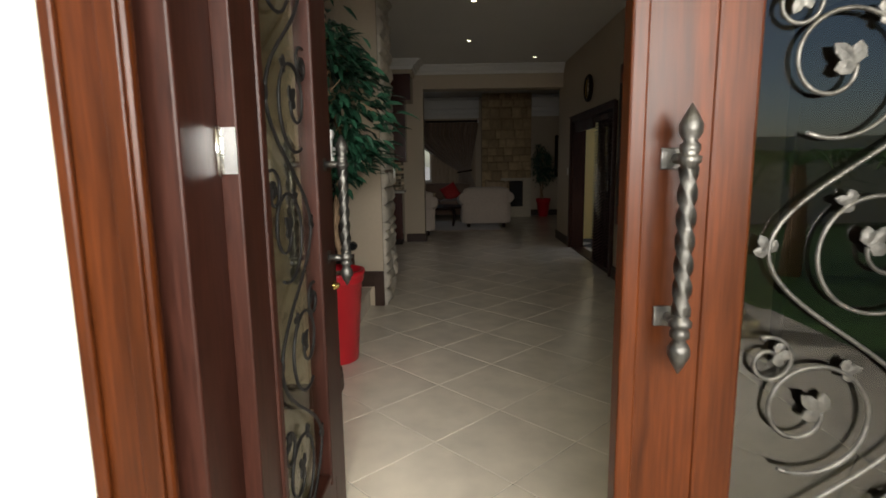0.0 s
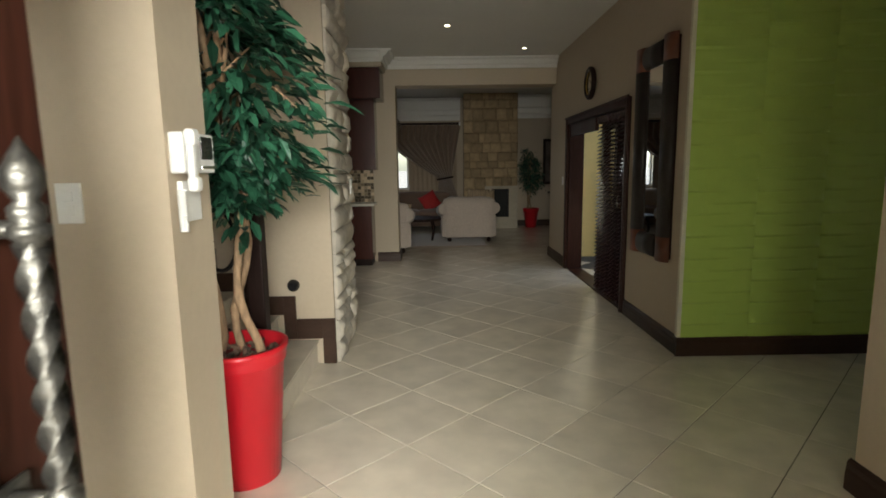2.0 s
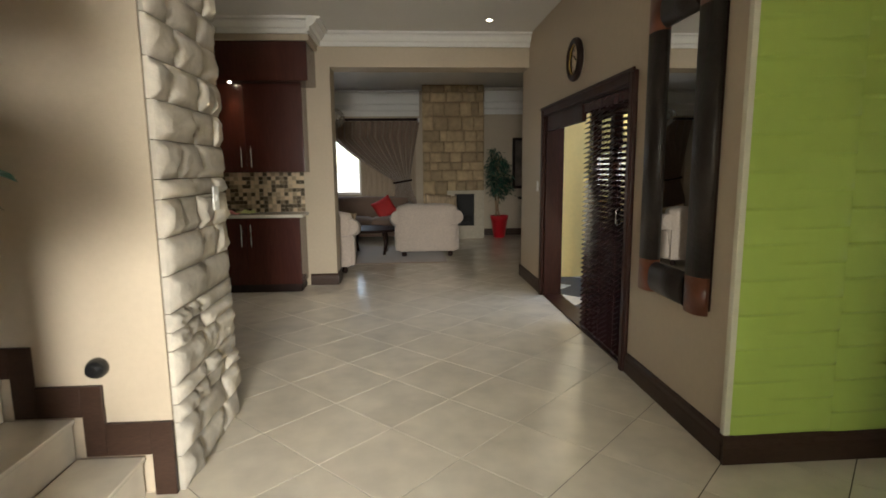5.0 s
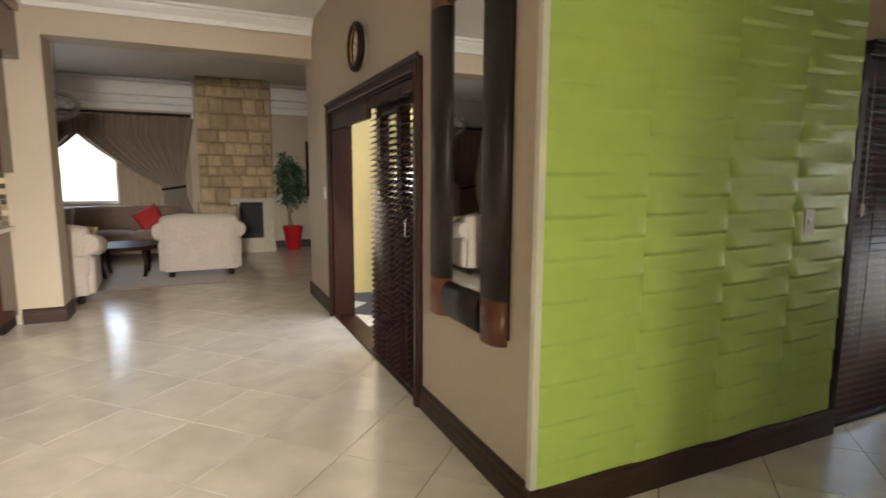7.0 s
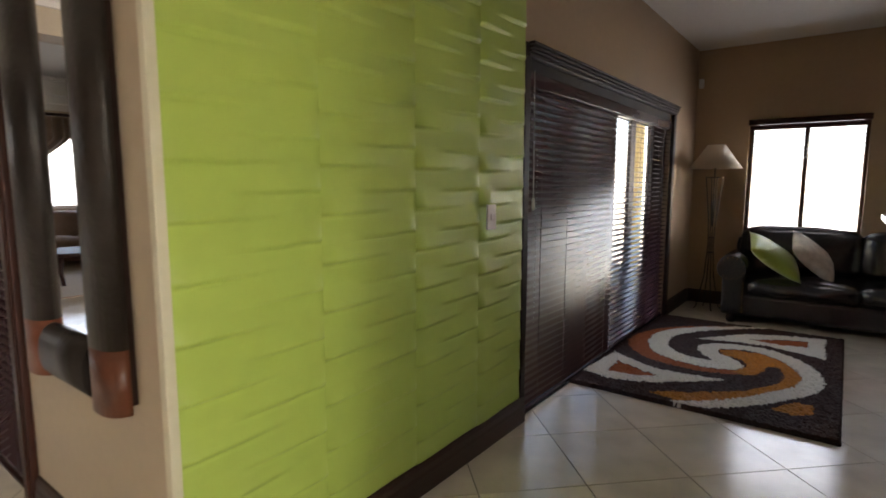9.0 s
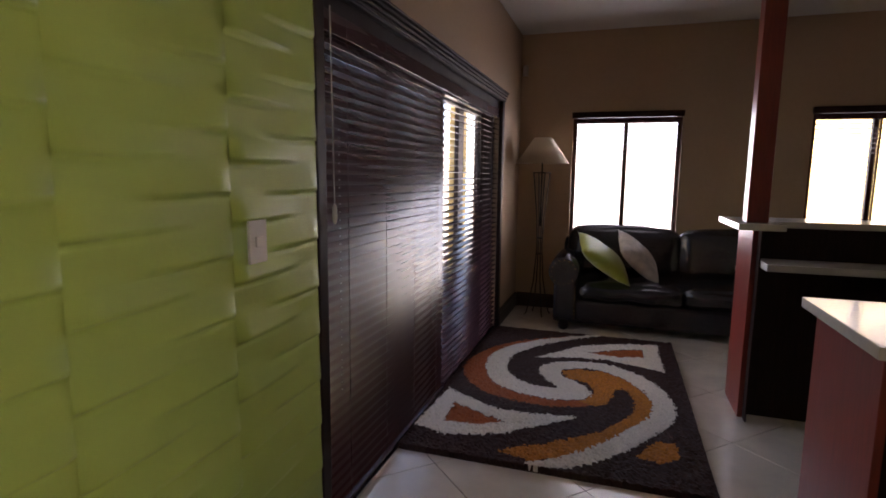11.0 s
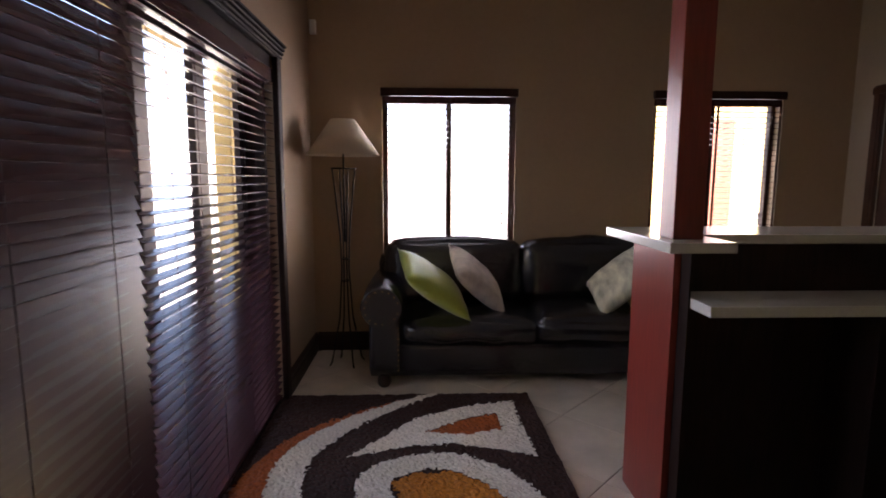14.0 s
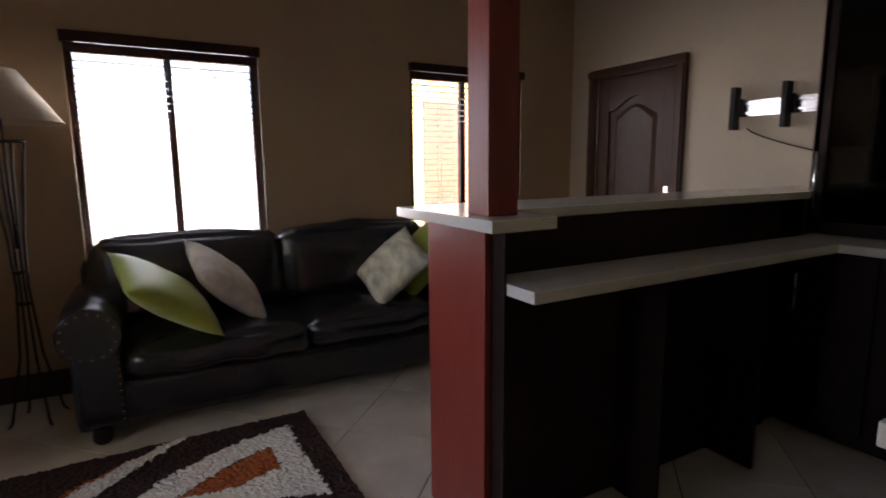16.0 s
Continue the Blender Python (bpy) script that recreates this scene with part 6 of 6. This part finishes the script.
def garden_palm(x, y):
    ob = thing("garden_palm", (x, y, -0.16), "green garden palm with arching fronds", "palm")
    rnd = random.Random(11)
    part("trunk", tube(nb(), [(x, y, -0.16), (x + 0.05, y, 0.6), (x, y, 1.3)], [0.14, 0.11, 0.09], 10), M_TRUNK, ob)
    for k in range(18):
        a = k * 2.4
        bm = nb()
        L = rnd.uniform(1.2, 1.7)
        spine = [Vector((x + math.cos(a) * L * f, y + math.sin(a) * L * f, 1.3 + 0.9 * f - 1.1 * f * f)) for f in (i / 12 for i in range(13))]
        tube(bm, spine, 0.012, 5)
        sd = Vector((-math.sin(a), math.cos(a), 0))
        for i in range(2, 13):
            for s in (1, -1):
                p = spine[i]
                leaf_blade(bm, p, sd * s + Vector((math.cos(a) * 0.5, math.sin(a) * 0.5, -0.35)), Vector((math.cos(a), math.sin(a), 0)), 0.34, 0.014, 0.002)
        part("frond", bm, M_GARDEN, ob)


garden_palm(5.6, -3.2)
structure("garden_wall", box(nb(), -20, 20, -9.3, -9.0, -0.16, 1.9), M_CREAM, "cream garden boundary wall")
structure("lawn", box(nb(), 4.4, 20, -9.0, 1.0, -0.16, -0.12), M_GARDEN, "green lawn beside the entrance")


# ---- pieces: wall panels, stones, floor tiles ----
def wave_panel(w, h=0.5, nu=16, teeth=3, per=22):
    """A moulded wall panel: lips that stand out at one edge and die away towards the other, in turn from both sides."""
    bm = nb()
    nv = teeth * per

    def lip(q):
        """A shelf in section: a steep underside, then a slow slope back to the plane above."""
        q = q % 1.0
        return min(1.0, q / 0.05) * max(0.0, 1 - q / 0.62) ** 1.25
    rows = []
    for j in range(nv + 1):
        row = []
        for i in range(nu + 1):
            u, v = i / nu, j / nv
            a = max(0.0, 1 - u / 0.72) ** 0.9 * min(1.0, u / 0.02 + 0.2)
            b = max(0.0, 1 - (1 - u) / 0.72) ** 0.9 * min(1.0, (1 - u) / 0.02 + 0.2)
            va, vb = v * teeth + 0.44 - 0.06 * u, v * teeth + 0.94 + 0.06 * (1 - u)
            out = max(a * lip(va), b * lip(vb))
            crease = max(a * max(0.0, (va % 1.0) / 0.07 - 13.3), b * max(0.0, (vb % 1.0) / 0.07 - 13.3))
            row.append(bm.verts.new((u * w, -0.018 - 0.026 * out + 0.009 * crease, v * h)))
        rows.append(row)
    for j in range(nv):
        for i in range(nu):
            bm.faces.new((rows[j][i], rows[j][i + 1], rows[j + 1][i + 1], rows[j + 1][i])).smooth = True
    return mesh_of("wall_panel", bm, M_GREEN)


north = bpy.data.objects["wall_bar_north"]
structure("panel_backing", box(nb(), 3.125, 5.024, 6.692, 6.7095, 0.0, 2.805), M_GREEN, "green painted backing of the wall panels")
structure("trim_corner", box(nb(), 3.096, 3.126, 6.674, 6.7095, 0.145, 3.05, 0.003), M_CREAM, "pale corner bead at the green wall")
xs = (3.126, 3.635, 4.125, 4.595, 5.026)
meshes = {}
for c in range(4):
    w = xs[c + 1] - xs[c]
    me = meshes.setdefault(round(w, 2), wave_panel(w))
    for r in range(6):
        p = new("wall_panel", me)
        p.location = (xs[c], 6.697, 0.145 + 0.5 * r)
        p.parent = north


def rough_stone(name, a0, a1, z0, z1, depth, seed, material, n=6, m=4, rough=0.014):
    """A split-faced block: back on the plane out=0, its face swelling outwards; along a, out, z."""
    rows = []
    vs, fs = [], []
    for j in range(m + 1):
        for i in range(n + 1):
            u, v = i / n, j / m
            e = min(u, 1 - u, v, 1 - v)
            o = depth * (0.45 if e == 0 else 1.0) + rough * noise.noise(Vector((u * 3.4 + seed * 3.1, v * 2.4, seed))) * (0.4 if e == 0 else 1.6)
            vs.append((a0 + (a1 - a0) * u, max(0.006, o), z0 + (z1 - z0) * v))
    k = n + 1
    for j in range(m):
        for i in range(n):
            fs.append((j * k + i, j * k + i + 1, (j + 1) * k + i + 1, (j + 1) * k + i))
    rim = [i for i in range(k)] + [j * k + n for j in range(1, m + 1)] + [m * k + i for i in range(n - 1, -1, -1)] + [j * k for j in range(m - 1, 0, -1)]
    start = len(vs)
    for i in rim:
        vs.append((vs[i][0], 0.0, vs[i][2]))
    for q in range(len(rim)):
        r = (q + 1) % len(rim)
        fs.append((rim[q], start + q, start + r, rim[r]))
    return vs, fs


def lay_stones(parent, place, a0, a1, z0, z1, heights, lengths, depth, material, seed, skip=None, rough=0.014):
    rnd = random.Random(seed)
    z, k = z0, 0
    while z < z1 - 0.02:
        h = min(rnd.choice(heights), z1 - z)
        a = a0
        while a < a1 - 0.005:
            w = rnd.choice(lengths) * rnd.uniform(0.85, 1.15)
            if a1 - a - w < 0.10:
                w = a1 - a
            if not (skip and skip(a + w / 2, z + h / 2)):
                k += 1
                vs, fs = rough_stone("stone", a + 0.002, a + w - 0.002, z + 0.002, z + h - 0.002, depth * rnd.uniform(0.7, 1.2), seed * 50 + k, material, rough=rough)
                me = bpy.data.meshes.new("stone")
                me.from_pydata([place(*v) for v in vs], [], fs)
                me.materials.append(material)
                bm = nb()
                bm.from_mesh(me)
                bmesh.ops.recalc_face_normals(bm, faces=bm.faces)
                bm.to_mesh(me)
                bm.free()
                for p in me.polygons:
                    p.use_smooth = len(p.vertices) == 4 and p.index < 24
                ob = new("stone", me)
                ob.parent = parent
            a += w
        z += h


stair_wall = bpy.data.objects["wall_stair"]
structure("cladding_bed", box(nb(), 0.525, 0.532, 6.668, 7.462, 0, 3.05), M_JOINT, "grey mortar behind the cladding stones")
lay_stones(stair_wall, lambda a, o, z: (0.53 + o, a, z), 6.665, 7.475, 0.0, 3.05, (0.165, 0.17, 0.085, 0.16), (0.22, 0.30, 0.38, 0.16), 0.048, M_STONE, 2, rough=0.021)
core = bpy.data.objects["chimney_core"]
lay_stones(core, lambda a, o, z: (a, 15.48 - o, z), 1.93, 3.19, 0.0, 3.12, (0.16, 0.22, 0.28, 0.20), (0.16, 0.24, 0.32), 0.030, M_STONE_TAN, 5, lambda a, z: z < 0.98 and a > 2.45, 0.008)


def floor_tiles():
    floor = bpy.data.objects["floor"]
    half, g, ch = 0.3536, 0.0036, 0.0008
    h = half - g
    top, low = h - ch, h
    vs = [(top, 0, 0), (0, top, 0), (-top, 0, 0), (0, -top, 0), (low, 0, -ch), (0, low, -ch), (-low, 0, -ch), (0, -low, -ch), (low, 0, -0.006), (0, low, -0.006), (-low, 0, -0.006), (0, -low, -0.006)]
    fs = [(0, 1, 2, 3)] + [(i, i + 4, (i + 1) % 4 + 4, (i + 1) % 4) for i in range(4)] + [(i + 4, i + 8, (i + 1) % 4 + 8, (i + 1) % 4 + 4) for i in range(4)]
    me = bpy.data.meshes.new("tile")
    me.from_pydata(vs, [], fs)
    bm = nb()
    bm.from_mesh(me)
    bmesh.ops.recalc_face_normals(bm, faces=bm.faces)
    bm.to_mesh(me)
    bm.free()
    me.materials.append(M_TILE)
    far_v, far_f = [], []
    ox, oy = 1.475, 6.475
    for i in range(-20, 30):
        for j in range(-20, 36):
            if (i + j) % 2:
                continue
            x, y = ox + (i + 1) * half, oy + j * half
            hall, bar, living = -3.0 < x < 3.3 and 2.75 < y < 11.3, 3.1 < x < 9.2 and 2.5 < y < 6.85, -3.0 < x < 5.9 and 11.2 < y < 16.3
            if not (hall or bar or living):
                continue
            if (hall and x > 0.0) or bar:
                t = new("tile", me)
                t.location = (x, y, 0.0)
                t.parent = floor
            else:
                s = len(far_v)
                far_v.extend((x + a, y + b, c) for a, b, c in vs)
                far_f.extend(tuple(s + q for q in f) for f in fs)
    far = bpy.data.meshes.new("tiles")
    far.from_pydata(far_v, [], far_f)
    bm = nb()
    bm.from_mesh(far)
    bmesh.ops.recalc_face_normals(bm, faces=bm.faces)
    bm.to_mesh(far)
    bm.free()
    far.materials.append(M_TILE)
    ob = new("tiles", far)
    ob.parent = floor
    tagged(ob, kind="stuff")


floor_tiles()
